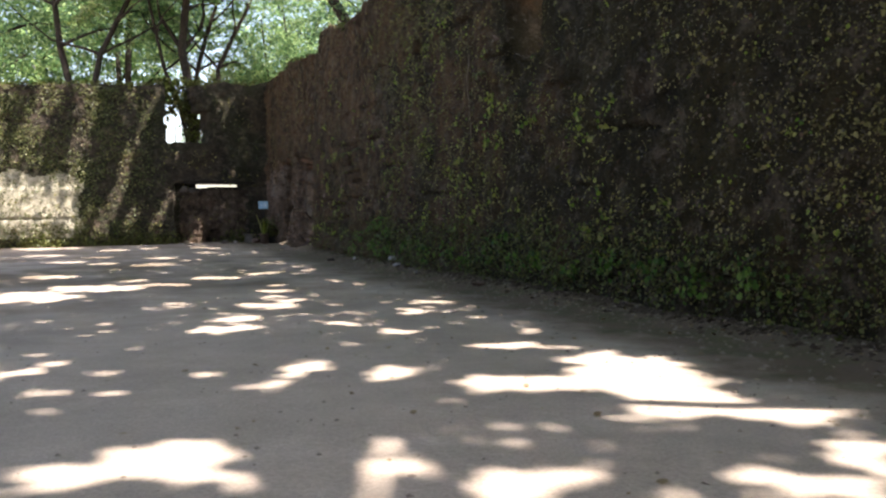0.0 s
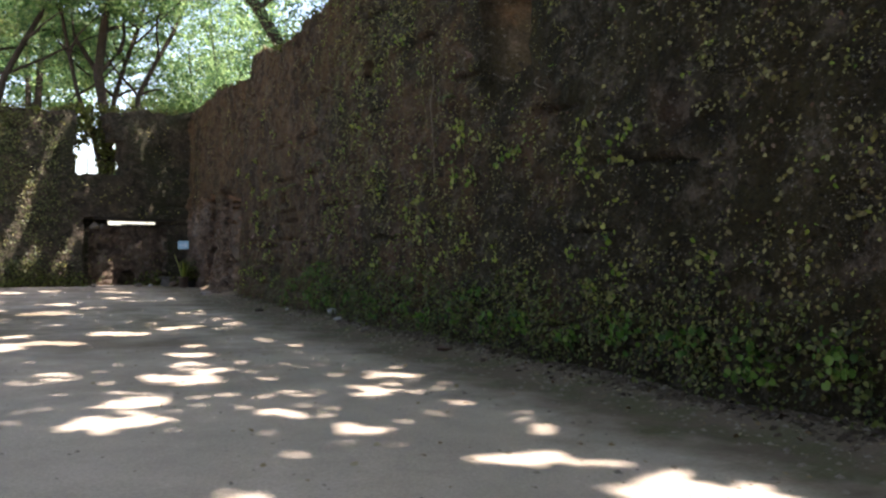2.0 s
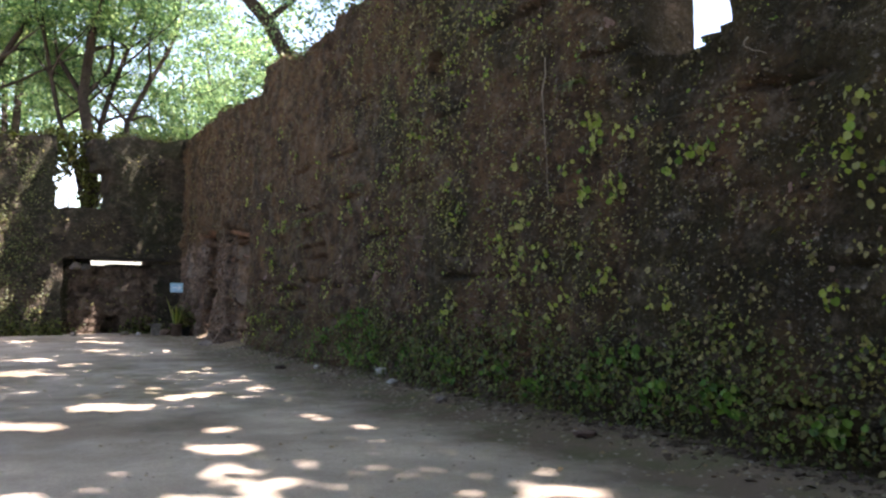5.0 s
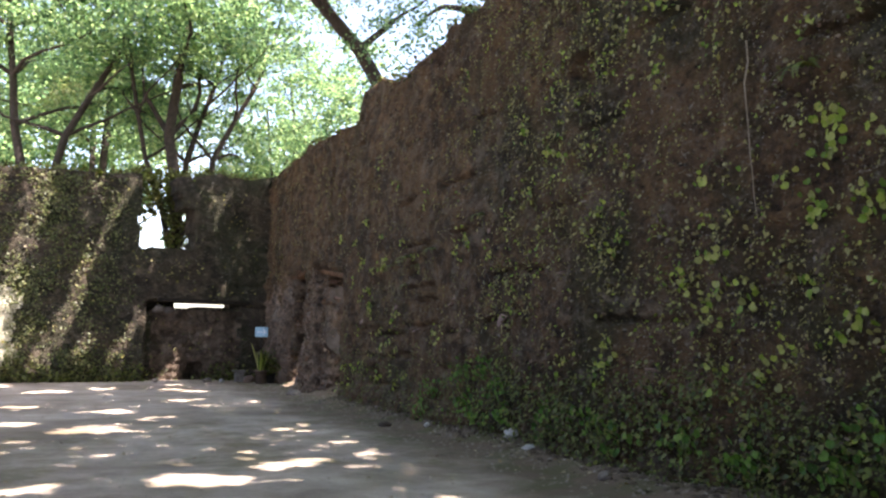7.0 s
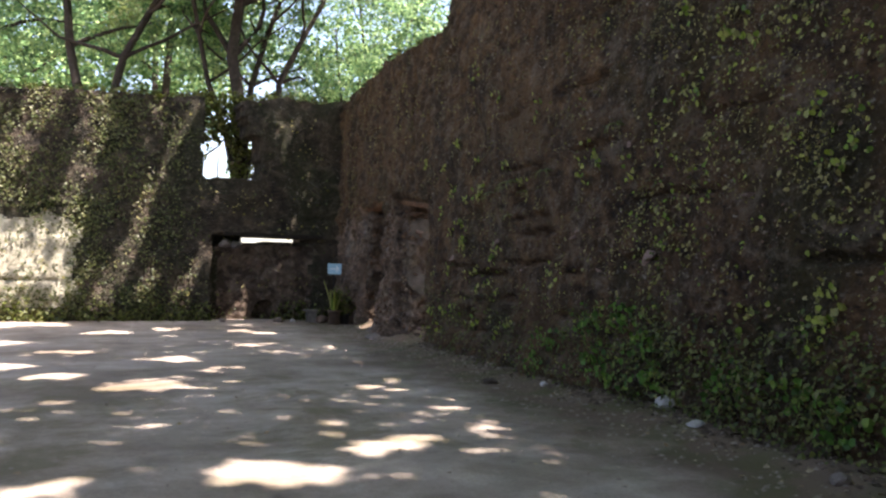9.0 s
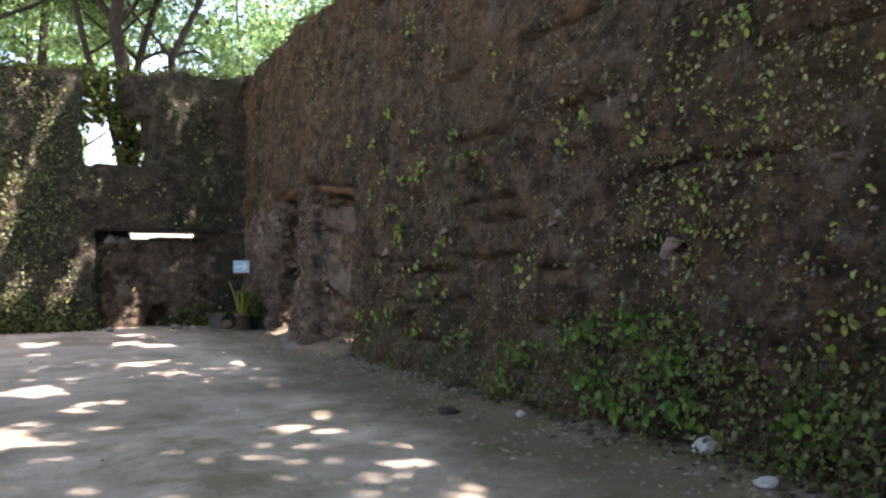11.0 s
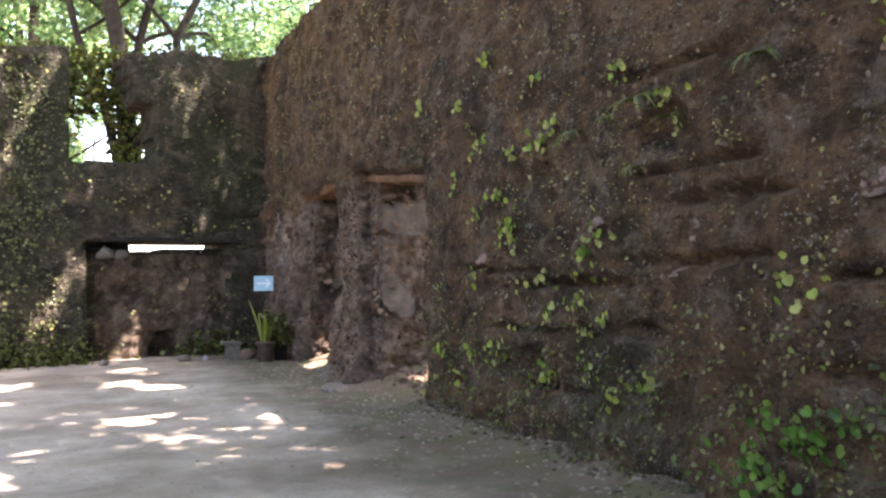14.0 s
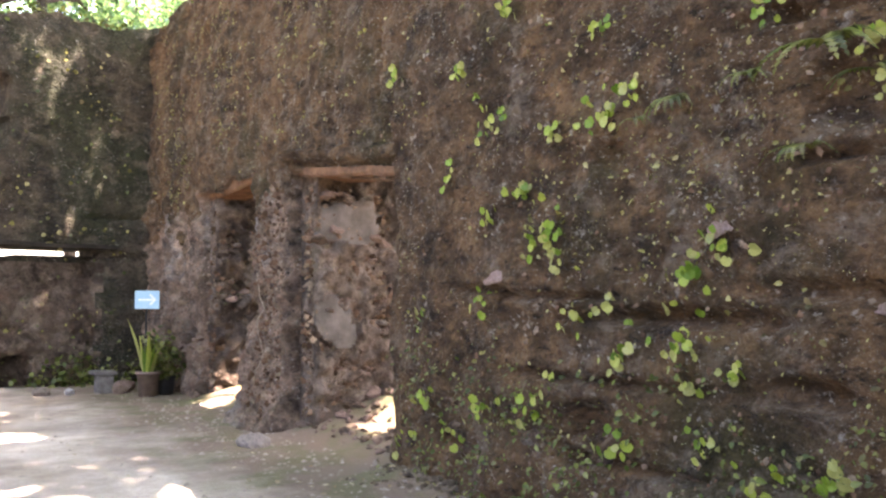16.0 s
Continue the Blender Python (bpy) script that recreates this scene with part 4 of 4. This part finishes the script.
def far_growth(name, n, seed, keep, size, mat, label, z1=6.2):
    rng = np.random.default_rng(seed)
    p, tries = [], 0
    while len(p) < n and tries < n * 14:
        tries += 1
        u, w = rng.uniform(-4.5, 6.5), rng.uniform(0.05, z1)
        if far_hole(u, w) or w > far_top(u) or rng.random() > keep(u, w):
            continue
        p.append(far_place(u, w, far_relief(u, w) - rng.uniform(0.0, 0.09)))
    p = np.array(p)
    nrm = rng.normal(size=(len(p), 3)) * 0.6 + np.array((0, -1.0, 0.45))
    ob = new(name, leaf_cloud(name, p, nrm, size * (0.5 + 0.9 * rng.random(len(p))), mat, narrow=1.1, droop=0.6, rng=rng))
    tagged(ob, label, "creeper", kind="stuff")


def far_keep(u, w):
    left = min(1.0, max(0.012, (3.2 - u) / 3.2))
    low = 1.0 if w < 0.9 else 0.5
    # ivy thinned over the sun patch to keep it bright
    if u < -0.7 and w < 3.0:
        low *= 0.3
    return left * low * max(0.05, 0.45 + 0.8 * noise.fractal(Vector((u * 0.9, w * 0.9, 55)), 0.8, 2.0, 3))


far_growth("end_wall_ivy", 12000, 11, far_keep, 0.058, M_IVY, "small-leaved ivy covering the mossy end wall")
far_growth("end_wall_leaflet", 450, 12, lambda u, w: max(0.0, noise.fractal(Vector((u * 1.3, w * 1.3, 66)), 0.8, 2.0, 3)), 0.07, M_CREEPER, "sparse pale leaflets on the end wall")


def top_fringe(name, n, seed, at, label, size=0.10):
    rng = np.random.default_rng(seed)
    p = np.array([at(rng) for _ in range(n)])
    nrm = rng.normal(size=(n, 3)) * 0.7 + np.array((0, -0.3, 1.0))
    tagged(new(name, leaf_cloud(name, p, nrm, size * (0.5 + 0.9 * rng.random(n)), M_HERB, rng=rng)), label, "weeds", kind="stuff")


def on_far_top(rng):
    u = rng.uniform(-5, 6.6)
    if 2.6 < u < 4.3:
        u = 1.5
    return far_place(u, far_top(u) + rng.uniform(-0.1, 0.16), rng.uniform(-0.02, 0.9))


def on_right_top(rng):
    u = rng.uniform(14, 36.5)
    if 26.6 < u < 28.6:
        u += 4.0
    return (WALL_X + right_relief(u, 6) + rng.uniform(0.0, 0.8), u, right_top(u) + rng.uniform(-0.12, 0.14))


top_fringe("end_wall_weed", 2600, 13, on_far_top, "low weeds along the broken top of the end wall")
top_fringe("long_wall_weed", 2600, 14, on_right_top, "low weeds along the ruined top of the long wall")


# ---- crumbling face of the long wall ----
def chips(name, n, seed, spot, facing, size, mat, label, category):
    """Small broken chips set into a surface, joined into one mesh."""
    rng = np.random.default_rng(seed)
    f0 = np.array([(0, 1, 2), (0, 2, 3), (0, 3, 4), (0, 4, 1)])
    vs = []
    for _ in range(n):
        c = np.array(spot(rng))
        out = np.array(facing) + rng.normal(size=3) * 0.25
        out /= np.linalg.norm(out)
        a = np.cross(out, rng.normal(size=3))
        a /= np.linalg.norm(a)
        b = np.cross(out, a)
        s = size * (0.35 + 0.9 * rng.random() ** 2)
        w = rng.uniform(0.6, 1.3, 5)
        vs += [c + out * s * 0.45 * w[0] + a * s * rng.uniform(-0.3, 0.3), c + a * s * w[1], c + b * s * w[2], c - a * s * w[3], c - b * s * w[4]]
    fs = (f0[None] + (np.arange(n) * 5)[:, None, None]).reshape(-1, 3)
    tagged(new(name, mesh_np(name, np.array(vs), fs, mat)), label, category, kind="stuff")


def chip_spot(y0, y1, z1):
    def spot(rng):
        while True:
            y, z = rng.uniform(y0, y1), rng.uniform(0.1, z1)
            if not right_hole(y, z) and noise.fractal(Vector((y * 0.9, z * 1.1, 91)), 0.8, 2.0, 3) > rng.uniform(-0.6, 0.5):
                return on_wall(y, z) + 0.003, y, z
    return spot


chips("wall_chip", 7000, 21, chip_spot(15, 36.4, 4.8), (-1, 0, 0.25), 0.025, M_CHIP, "crumbling brown chips standing out of the wall face", "rubble")
chips("wall_chip_far", 2000, 22, chip_spot(4, 15, 5.2), (-1, 0, 0.25), 0.028, M_CHIP, "crumbling brown chips standing out of the wall face", "rubble")


def jamb_chip(rng):
    if rng.random() < 0.55:
        return rng.uniform(6.85, 8.4), 29.66 + 0.10 + rng.uniform(-0.04, 0.08), rng.uniform(0.2, 2.9)
    if rng.random() < 0.6:
        return rng.uniform(6.9, 8.0), 33.3 + 0.10 + rng.uniform(-0.04, 0.08), rng.uniform(0.2, 3.0)
    y, z = rng.uniform(30.3, 31.0), rng.uniform(0.1, 3.0)
    return on_wall(y, z), y, z


chips("jamb_rubble", 4200, 23, jamb_chip, (-0.4, -1, 0.25), 0.045, M_CHIP, "broken rubble bristling from the torn doorway walls", "rubble")


def clod_spot(rng):
    x, y = 6.62 - abs(rng.normal()) * 0.16, rng.uniform(4, 27.4)
    return x, y, ground_z(x, y)


chips("soil_clod", 3200, 24, clod_spot, (0, 0, 1), 0.05, M_CLOD, "dark crumbled soil fallen along the foot of the wall", "soil")

# ---- ferns and hanging roots ----
def fern(y, z, size, seed):
    rng = np.random.default_rng(seed)
    x0 = on_wall(y, z)
    t = thing("fern", "small drooping fern rooted in a wall crack", "fern", "ferns on the long wall", at=(x0, y, z))
    for k in range(7):
        w = rng.uniform(-1.2, 1.2)
        vs, fs, steps = [], [], 14
        for i in range(steps):
            f = i / (steps - 1)
            c = np.array((-size * 0.5 * math.sin(f * 1.9), size * math.sin(w) * f, size * (0.45 * f - 0.75 * f * f)))
            side = np.array((0.15, -math.cos(w), 0.35 * math.sin(w)))
            half = size * 0.19 * (1 - f) ** 0.7 * (0.25 + min(1, f * 4) * 0.75)
            drop = np.array((0, 0, half * 0.35))
            vs += [c, c + side * half - drop, c - side * half - drop]
        for i in range(steps - 1):
            fs += [(3 * i, 3 * i + 3, 3 * i + 1), (3 * i, 3 * i + 2, 3 * i + 3)]
        child("frond", mesh_np("frond", np.array(vs), np.array(fs), M_HERB), t)


for i, (y, z, s) in enumerate(((24.08, 2.76, 0.3), (23.09, 2.83, 0.45), (21.96, 2.88, 0.35), (24.42, 2.7, 0.2), (23.6, 2.8, 0.24), (23.27, 2.35, 0.26), (22.98, 2.7, 0.25), (20.1, 3.2, 0.35), (14.1, 3.6, 0.4))):
    fern(y, z, s, 300 + i)


def hanging_root(y, z, length, drift, seed, thick=0.009):
    rng = random.Random(seed)
    pts = []
    for k in range(9):
        f = k / 8
        yy, zz = y + drift * f + 0.04 * math.sin(5 * f + seed) + rng.uniform(-0.008, 0.008), max(0.1, z - length * f)
        pts.append((on_wall(yy, zz) - 0.02 - 0.05 * math.sin(f * 3), yy, zz))
    ob = new("hanging_root", mesh_np("hanging_root", *tube(pts, [thick * (1 - 0.07 * k) for k in range(9)], 6), M_ROOT, True))
    tagged(ob, "thin dry root hanging down the wall", "root", "roots on the long wall")


for i, (y, z, ln, dr) in enumerate(((14.85, 4.05, 1.6, -0.12), (12.0, 3.5, 0.18, -0.2), (30.9, 1.9, 1.2, -0.25))):
    hanging_root(y, z, ln, dr, 400 + i)


# ---- doorways in the long wall ----
def slab(name, cx, cy, cz, sx, sy, sz, mat, label, category, seed, kind=""):
    random.seed(seed)
    bm = bmesh.new()
    box(bm, 0, 0, 0, sx, sy, sz, 0.02, 0.025)
    bmesh.ops.subdivide_edges(bm, edges=[e for e in bm.edges if e.calc_length() > 0.4], cuts=6, use_grid_fill=True)
    for v in bm.verts:
        v.co += Vector((0, 0, 0.03 * noise.noise(v.co * 4 + Vector((seed, 0, 0))))) + Vector((0.02 * noise.noise(v.co * 6), 0, 0))
    me = bpy.data.meshes.new(name)
    bm.to_mesh(me)
    bm.free()
    me.materials.append(mat)
    ob = new(name, me)
    ob.location = (cx, cy, cz)
    return tagged(ob, label, category, kind=kind)


slab("lintel_1", 7.14, 28.75, 2.94, 0.6, 2.5, 0.10, M_LINTEL, "orange-brown timber lintel over the broken doorway", "lintel", 1, "structure").rotation_euler = (math.atan(0.12), 0, 0)
slab("lintel_2", 7.2, 32.45, 3.24, 0.5, 2.5, 0.16, M_LINTEL, "orange-brown timber lintel over the rubble doorway", "lintel", 2, "structure").rotation_euler = (-0.05, 0, 0)

slab("beam", 4.85, 36.86, 2.5, 2.9, 0.36, 0.1, M_BEAM, "dark rotting timber beam over the blocked doorway", "beam", 5, "structure").rotation_euler = (0, 0, math.atan(0.16))

STONES = [stone_mesh("stone", M_RUBBLE, 1.0, 0.8, 0.6), stone_mesh("stone", M_REDSTONE, 4.0, 0.7, 0.5), stone_mesh("stone", M_RUBBLE, 7.0, 0.6, 0.5), stone_mesh("stone", M_REDSTONE, 9.0, 0.7, 0.5), stone_mesh("stone", M_RUBBLE, 12.0, 0.75, 0.5)]


def wall_stones(parent, count, seed, spot):
    rng = random.Random(seed)
    for k in range(count):
        x, y, z = spot(rng)
        s = rng.uniform(0.10, 0.26)
        m = Matrix.LocRotScale((x, y, z), Euler((rng.uniform(-0.3, 0.3), rng.uniform(-0.3, 0.3), rng.uniform(0, 6.3))), (s, s * rng.uniform(0.7, 1.3), s * rng.uniform(0.6, 0.9)))
        child("stone", STONES[k % 5], parent, m=m)


def jamb_spot(y0):
    def spot(rng):
        x, z = rng.uniform(7.0, 8.6), rng.uniform(0.1, 2.9)
        return x, y0 + rng.uniform(0.06, 0.18), z
    return spot


wall_stones(bpy.data.objects["wall_passage_1"], 90, 51, jamb_spot(29.68))
wall_stones(bpy.data.objects["wall_passage_2"], 60, 52, jamb_spot(33.32))
wall_stones(wall_right, 40, 53, lambda r: (6.97 + r.uniform(-0.04, 0.1), r.uniform(30.3, 30.95), r.uniform(0.05, 2.7)))
wall_stones(wall_right, 40, 54, lambda r: (6.93 + r.uniform(-0.04, 0.06), r.uniform(33.5, 35.6), r.uniform(0.05, 2.6)))
wall_stones(wall_right, 36, 55, lambda r: (6.76 + r.uniform(-0.02, 0.07), 27.2 - abs(r.gauss(0, 1.5)), r.uniform(0.05, 0.7)))

# pale pinkish stones that show in the face of the long wall
LUMPS = [stone_mesh("stone", M_PINK, 2.0 + i, 0.8, 1.0, 3) for i in range(3)]
for k, (y, z, s) in enumerate(((21.31, 1.98, 0.30), (20.02, 3.0, 0.26), (19.52, 1.72, 0.24), (25.85, 1.78, 0.26), (23.83, 2.01, 0.24), (24.71, 2.44, 0.16), (22.9, 1.55, 0.14), (21.25, 1.95, 0.2), (17.9, 2.2, 0.18), (16.2, 1.1, 0.16), (22.5, 3.2, 0.2), (20.6, 1.5, 0.14), (13.7, 4.1, 0.2), (11.6, 2.2, 0.18), (26.2, 3.1, 0.2))):
    child("stone", LUMPS[k % 3], wall_right, m=Matrix.LocRotScale((on_wall(y, z) + 0.05 * s + 0.02, y, z), Euler((k, 0.2 * k, 0)), (0.24 * s, s, 0.8 * s)))

# ---- loose stones ----
LOOSE = [(6.55, 19.03, 0.19, M_PALE, 1, "rounded pale rock lying at the foot of the wall"), (6.42, 18.34, 0.15, M_PALE, 2, "flat pale stone lying on the soil"), (6.12, 29.45, 0.36, M_STONE, 3, "flat grey stone at the foot of the pier"),
         (3.5, 36.85, 0.36, M_STONE, 4, "grey block resting on the ledge of the blocked doorway"), (3.8, 36.85, 0.28, M_CONCRETE, 5, "pale block resting on the ledge of the blocked doorway"),
         (6.25, 13.6, 0.2, M_REDSTONE, 6, "flat red stone half sunk in the soil"), (5.9, 22.1, 0.22, M_SOILPOT, 7, "flat dark stone half sunk in the soil"), (6.09, 35.3, 0.34, M_REDSTONE, 8, "reddish rock between the pots"),
         (6.2, 16.4, 0.12, M_STONE, 9, "small grey stone at the foot of the wall"), (6.3, 21.3, 0.10, M_PALE, 10, "small pale stone at the foot of the wall"), (4.9, 35.6, 0.22, M_STONE, 11, "grey stone by the end wall"), (3.4, 35.7, 0.18, M_STONE, 12, "grey stone by the end wall"), (5.3, 35.5, 0.16, M_PALE, 13, "pale stone by the end wall")]
for x, y, s, mat, sd, label in LOOSE:
    me = stone_mesh("stone", mat, sd * 1.7, 0.42 if "flat" in label else 0.75, 0.5)
    ob = new("rock", me)
    z = 2.1 + 0.33 * s if "ledge" in label else ground_z(x, y) + (0.12 if "flat" in label else 0.26) * s
    ob.matrix_basis = Matrix.LocRotScale((x, y, z), Euler((0, 0, sd)), (s, s * 1.15, s))
    tagged(ob, label, "rock")

rng = np.random.default_rng(77)
PEBBLES = [stone_mesh("pebble", m, 3.0 + i, 0.6, 0.25, 1) for i, m in enumerate((M_STONE, M_PALE, M_REDSTONE))]
rubble_heap = thing("rubble_heap", "loose pale rubble and broken stone in the passage", "rubble", at=(7.4, 28.6, 0.0))
for k in range(200):
    x, y = rng.uniform(6.85, 8.6), rng.uniform(27.7, 30.0)
    s = rng.uniform(0.03, 0.05 + 0.1 * rng.random())
    z = ground_z(x, y) + 0.15 * s
    m = Matrix.LocRotScale((x - 7.4, y - 28.6, z), Euler((0.3 * rng.normal(), 0.3 * rng.normal(), rng.uniform(0, 6))), (s, s * 1.2, s))
    child("stone", STONES[k % 5], rubble_heap, m=m)


def scatter(name, n, seed, mesh_mat, size, label, category, x0, x1, y0, y1):
    """Small litter on the soil, joined into one mesh."""
    rng = np.random.default_rng(seed)
    x, y = rng.uniform(x0, x1, n), rng.uniform(y0, y1, n)
    x = x1 - (x1 - x) * rng.random(n) ** 0.35
    p = np.array([(a, b, ground_z(a, b) + 0.006) for a, b in zip(x, y)])
    nrm = rng.normal(size=(n, 3)) * 0.25 + np.array((0, 0, 1.0))
    tagged(new(name, leaf_cloud(name, p, nrm, size * (0.5 + rng.random(n)), mesh_mat, rng=rng)), label, category, kind="stuff")


scatter("leaf_litter", 380, 81, M_DRY, 0.045, "dry fallen leaves scattered on the soil", "leaf litter", 0.0, 6.6, 3, 35)
scatter("wall_foot_litter", 1000, 82, M_DRY, 0.04, "dry leaves and crumbs gathered along the wall", "leaf litter", 5.7, 6.75, 4, 27.5)


def gravel(n, seed):
    rng = np.random.default_rng(seed)
    bm0 = np.array([(0, 0, 0.6), (1, 0, 0), (0, 1, 0), (-1, 0, 0), (0, -1, 0)])
    f0 = np.array([(0, 1, 2), (0, 2, 3), (0, 3, 4), (0, 4, 1)])
    vs, fs = [], []
    for k in range(n):
        near = rng.random() < 0.6
        x = 6.7 - abs(rng.normal()) * 0.9 if near else rng.uniform(-2, 6.5)
        y = rng.uniform(3, 35.5)
        s = rng.uniform(0.008, 0.03) * (1.3 if near else 0.8)
        w = rng.uniform(0, 6)
        c, d = math.cos(w), math.sin(w)
        j = bm0 * rng.uniform(0.6, 1.3, (5, 3)) * s
        vs.append(np.stack([j[:, 0] * c - j[:, 1] * d + x, j[:, 0] * d + j[:, 1] * c + y, j[:, 2] + ground_z(x, y)], axis=1))
        fs.append(f0 + 5 * k)
    ob = new("gravel", mesh_np("gravel", np.concatenate(vs), np.concatenate(fs), M_GRIT))
    tagged(ob, "small grit and pebbles strewn on packed soil", "gravel", kind="stuff")


gravel(3000, 83)


# ---- by the end wall: sign, pots, block ----
def sign_post(x, y, z):
    t = thing("sign", "pale blue board with a white arrow on a thin post", "sign", at=(x, y, 0))
    bm = box(bmesh.new(), 0, 0, 0, 0.385, 0.025, 0.30, 0.006)
    board = part("board", bm, M_SIGN, t, m=pose(0, 0, z, 0, 0, -6))
    bm = box(bmesh.new(), -0.01, -0.016, 0.0, 0.26, 0.008, 0.030)
    for s in (-1, 1):
        g = bmesh.ops.create_cube(bm, size=1.0, matrix=Matrix.Translation((0.085, -0.016, 0.038 * s)) @ Matrix.Rotation(radians(45 * s), 4, "Y") @ Matrix.Diagonal((0.125, 0.008, 0.030, 1)))
    part("arrow", bm, M_WHITE, board, "white painted arrow")
    part("post", box(bmesh.new(), 0, 0.035, z / 2 - 0.05, 0.026, 0.026, z + 0.1, 0.005), M_POST, t, "thin dark post")


sign_post(6.35, 34.9, 1.545)


def pot_mesh(r, h, sides=20):
    prof = [(0.0, 0.0), (r * 0.78, 0.0), (r * 0.95, h * 0.88), (r * 1.08, h * 0.88), (r * 1.08, h), (r * 0.92, h), (r * 0.88, h * 0.86)]
    bm = bmesh.new()
    rings = [[bm.verts.new((q * math.cos(2 * math.pi * k / sides), q * math.sin(2 * math.pi * k / sides), z)) for k in range(sides)] for q, z in prof[1:]]
    for a, b in zip(rings, rings[1:]):
        for k in range(sides):
            bm.faces.new((a[k], a[(k + 1) % sides], b[(k + 1) % sides], b[k]))
    bm.faces.new(list(reversed(rings[0])))
    return bm


def soil_disc(r, z):
    bm = bmesh.new()
    bmesh.ops.create_circle(bm, cap_ends=True, segments=20, radius=r, matrix=Matrix.Translation((0, 0, z)))
    return bm


def snake_plant(x, y):
    rng = random.Random(9)
    t = thing("potted_plant", "snake plant with tall stiff leaves in a clay pot", "potted plant", at=(x, y, ground_z(x, y)))
    part("pot", pot_mesh(0.18, 0.40), M_POT, t, smooth=True)
    part("soil", soil_disc(0.165, 0.35), M_SOILPOT, t)
    for k in range(13):
        w, ln, tilt = rng.uniform(0, 6.3), rng.uniform(0.45, 0.95), rng.uniform(0.05, 0.42)
        vs, fs = [], []
        for i in range(7):
            f = i / 6
            c = Vector((0.07 * math.cos(w) + math.cos(w) * tilt * ln * f * (0.6 + 0.5 * f), 0.07 * math.sin(w) + math.sin(w) * tilt * ln * f * (0.6 + 0.5 * f), 0.33 + ln * f))
            half = 0.034 * (1 - f ** 3) + 0.002
            d = Vector((-math.sin(w + f), math.cos(w + f), 0)) * half
            vs += [c - d, c + Vector((math.cos(w), math.sin(w), 0)) * 0.008, c + d]
        for i in range(6):
            fs += [(3 * i, 3 * i + 1, 3 * i + 4, 3 * i + 3), (3 * i + 1, 3 * i + 2, 3 * i + 5, 3 * i + 4)]
        child("leaf", mesh_np("leaf", np.array([tuple(v) for v in vs]), np.array(fs), M_VINE), t)


def bushy_plant(x, y):
    rng = np.random.default_rng(4)
    t = thing("potted_plant", "bushy green shrub in a black pot", "potted plant", at=(x, y, ground_z(x, y)))
    part("pot", pot_mesh(0.15, 0.30), M_POT_DARK, t, smooth=True)
    part("soil", soil_disc(0.135, 0.26), M_SOILPOT, t)
    for k in range(7):
        w = rng.uniform(0, 6.3)
        pts = branch(rng, (0.03 * math.cos(w), 0.03 * math.sin(w), 0.24), (0.4 * math.cos(w), 0.4 * math.sin(w), 1), rng.uniform(0.5, 0.85), 0.15, 5)
        child("stem", mesh_np("stem", *tube(pts, [0.010 * (1 - 0.15 * q) for q in range(6)], 5), M_ROOT, True), t)
        c = np.array(pts)[rng.integers(1, 6, 60)] + rng.normal(size=(60, 3)) * 0.08
        child("foliage", leaf_cloud("foliage", c, rng.normal(size=(60, 3)) + np.array((0, -0.6, 0.8)), 0.05 + 0.06 * rng.random(60), M_HERB, rng=rng), t)


snake_plant(6.32, 34.62)
bushy_plant(6.64, 34.75)

bench = thing("block_seat", "rough concrete block with a thin slab lying on top", "block", at=(5.80, 35.45, ground_z(5.8, 35.45)))
random.seed(3)
part("block", box(bmesh.new(), 0.03, 0, 0.15, 0.26, 0.28, 0.32, 0.02, 0.012), M_CONCRETE, bench)
part("slab", box(bmesh.new(), 0.0, 0, 0.335, 0.40, 0.32, 0.05, 0.012, 0.01), M_CONCRETE, bench, "thin pale slab")


# ---- weeds round the foot of the end wall ----
def weed_clump(x, y, r, h, seed, label):
    rng = np.random.default_rng(seed)
    t = thing("weed", label, "weed", "weeds by the end wall", at=(x, y, ground_z(x, y)))
    n = 150
    p = np.stack([rng.normal(size=n) * r, rng.normal(size=n) * r * 0.5, np.abs(rng.normal(size=n)) * h], axis=1)
    child("foliage", leaf_cloud("foliage", p, rng.normal(size=(n, 3)) + np.array((0, -0.7, 0.8)), 0.06 + 0.06 * rng.random(n), M_HERB, rng=rng), t)


for i, x in enumerate((5.45, 5.9, 6.4, 2.8, 2.1, 1.4, 0.7, 0.0, -0.8, -1.6, -2.4)):
    weed_clump(x, 37.1 - 0.16 * (6.67 - x) - (0.22 if x < 3 else -0.05), 0.32, 0.26, 500 + i, "low leafy green weed at the foot of the wall")


# ---- palm behind the end wall ----
def palm(x, y, h, seed):
    rng = np.random.default_rng(seed)
    t = thing("palm_tree", "pale palm with arching feathery fronds", "palm", at=(x, y, 0))
    pts = branch(rng, (0, 0, -0.2), (0.05, 0, 1), h, 0.03, 7)
    child("trunk", mesh_np("trunk", *tube(pts, [0.2 - 0.008 * q for q in range(8)], 9), M_BARK, True), t)
    for k in range(16):
        w, rise = 2.4 * k, rng.uniform(0.2, 1.2)
        mid, c = [], np.array(pts[-1])
        for i in range(9):
            f = i / 8
            mid.append(c + np.array((math.cos(w) * 2.8 * f, math.sin(w) * 2.8 * f, 2.2 * rise * f - 2.4 * f * f)))
        ps = np.array(mid)[rng.integers(1, 9, 90)] + rng.normal(size=(90, 3)) * 0.05
        side = np.array((-math.sin(w), math.cos(w), 0.2))
        child("frond", leaf_cloud("frond", ps, side + rng.normal(size=(90, 3)) * 0.5, 0.5 + 0.25 * rng.random(90), M_PALM, narrow=0.12, droop=0.5, rng=rng), t)


palm(7.2, 48.0, 8.4, 61)
palm(1.6, 50.0, 13.0, 62)
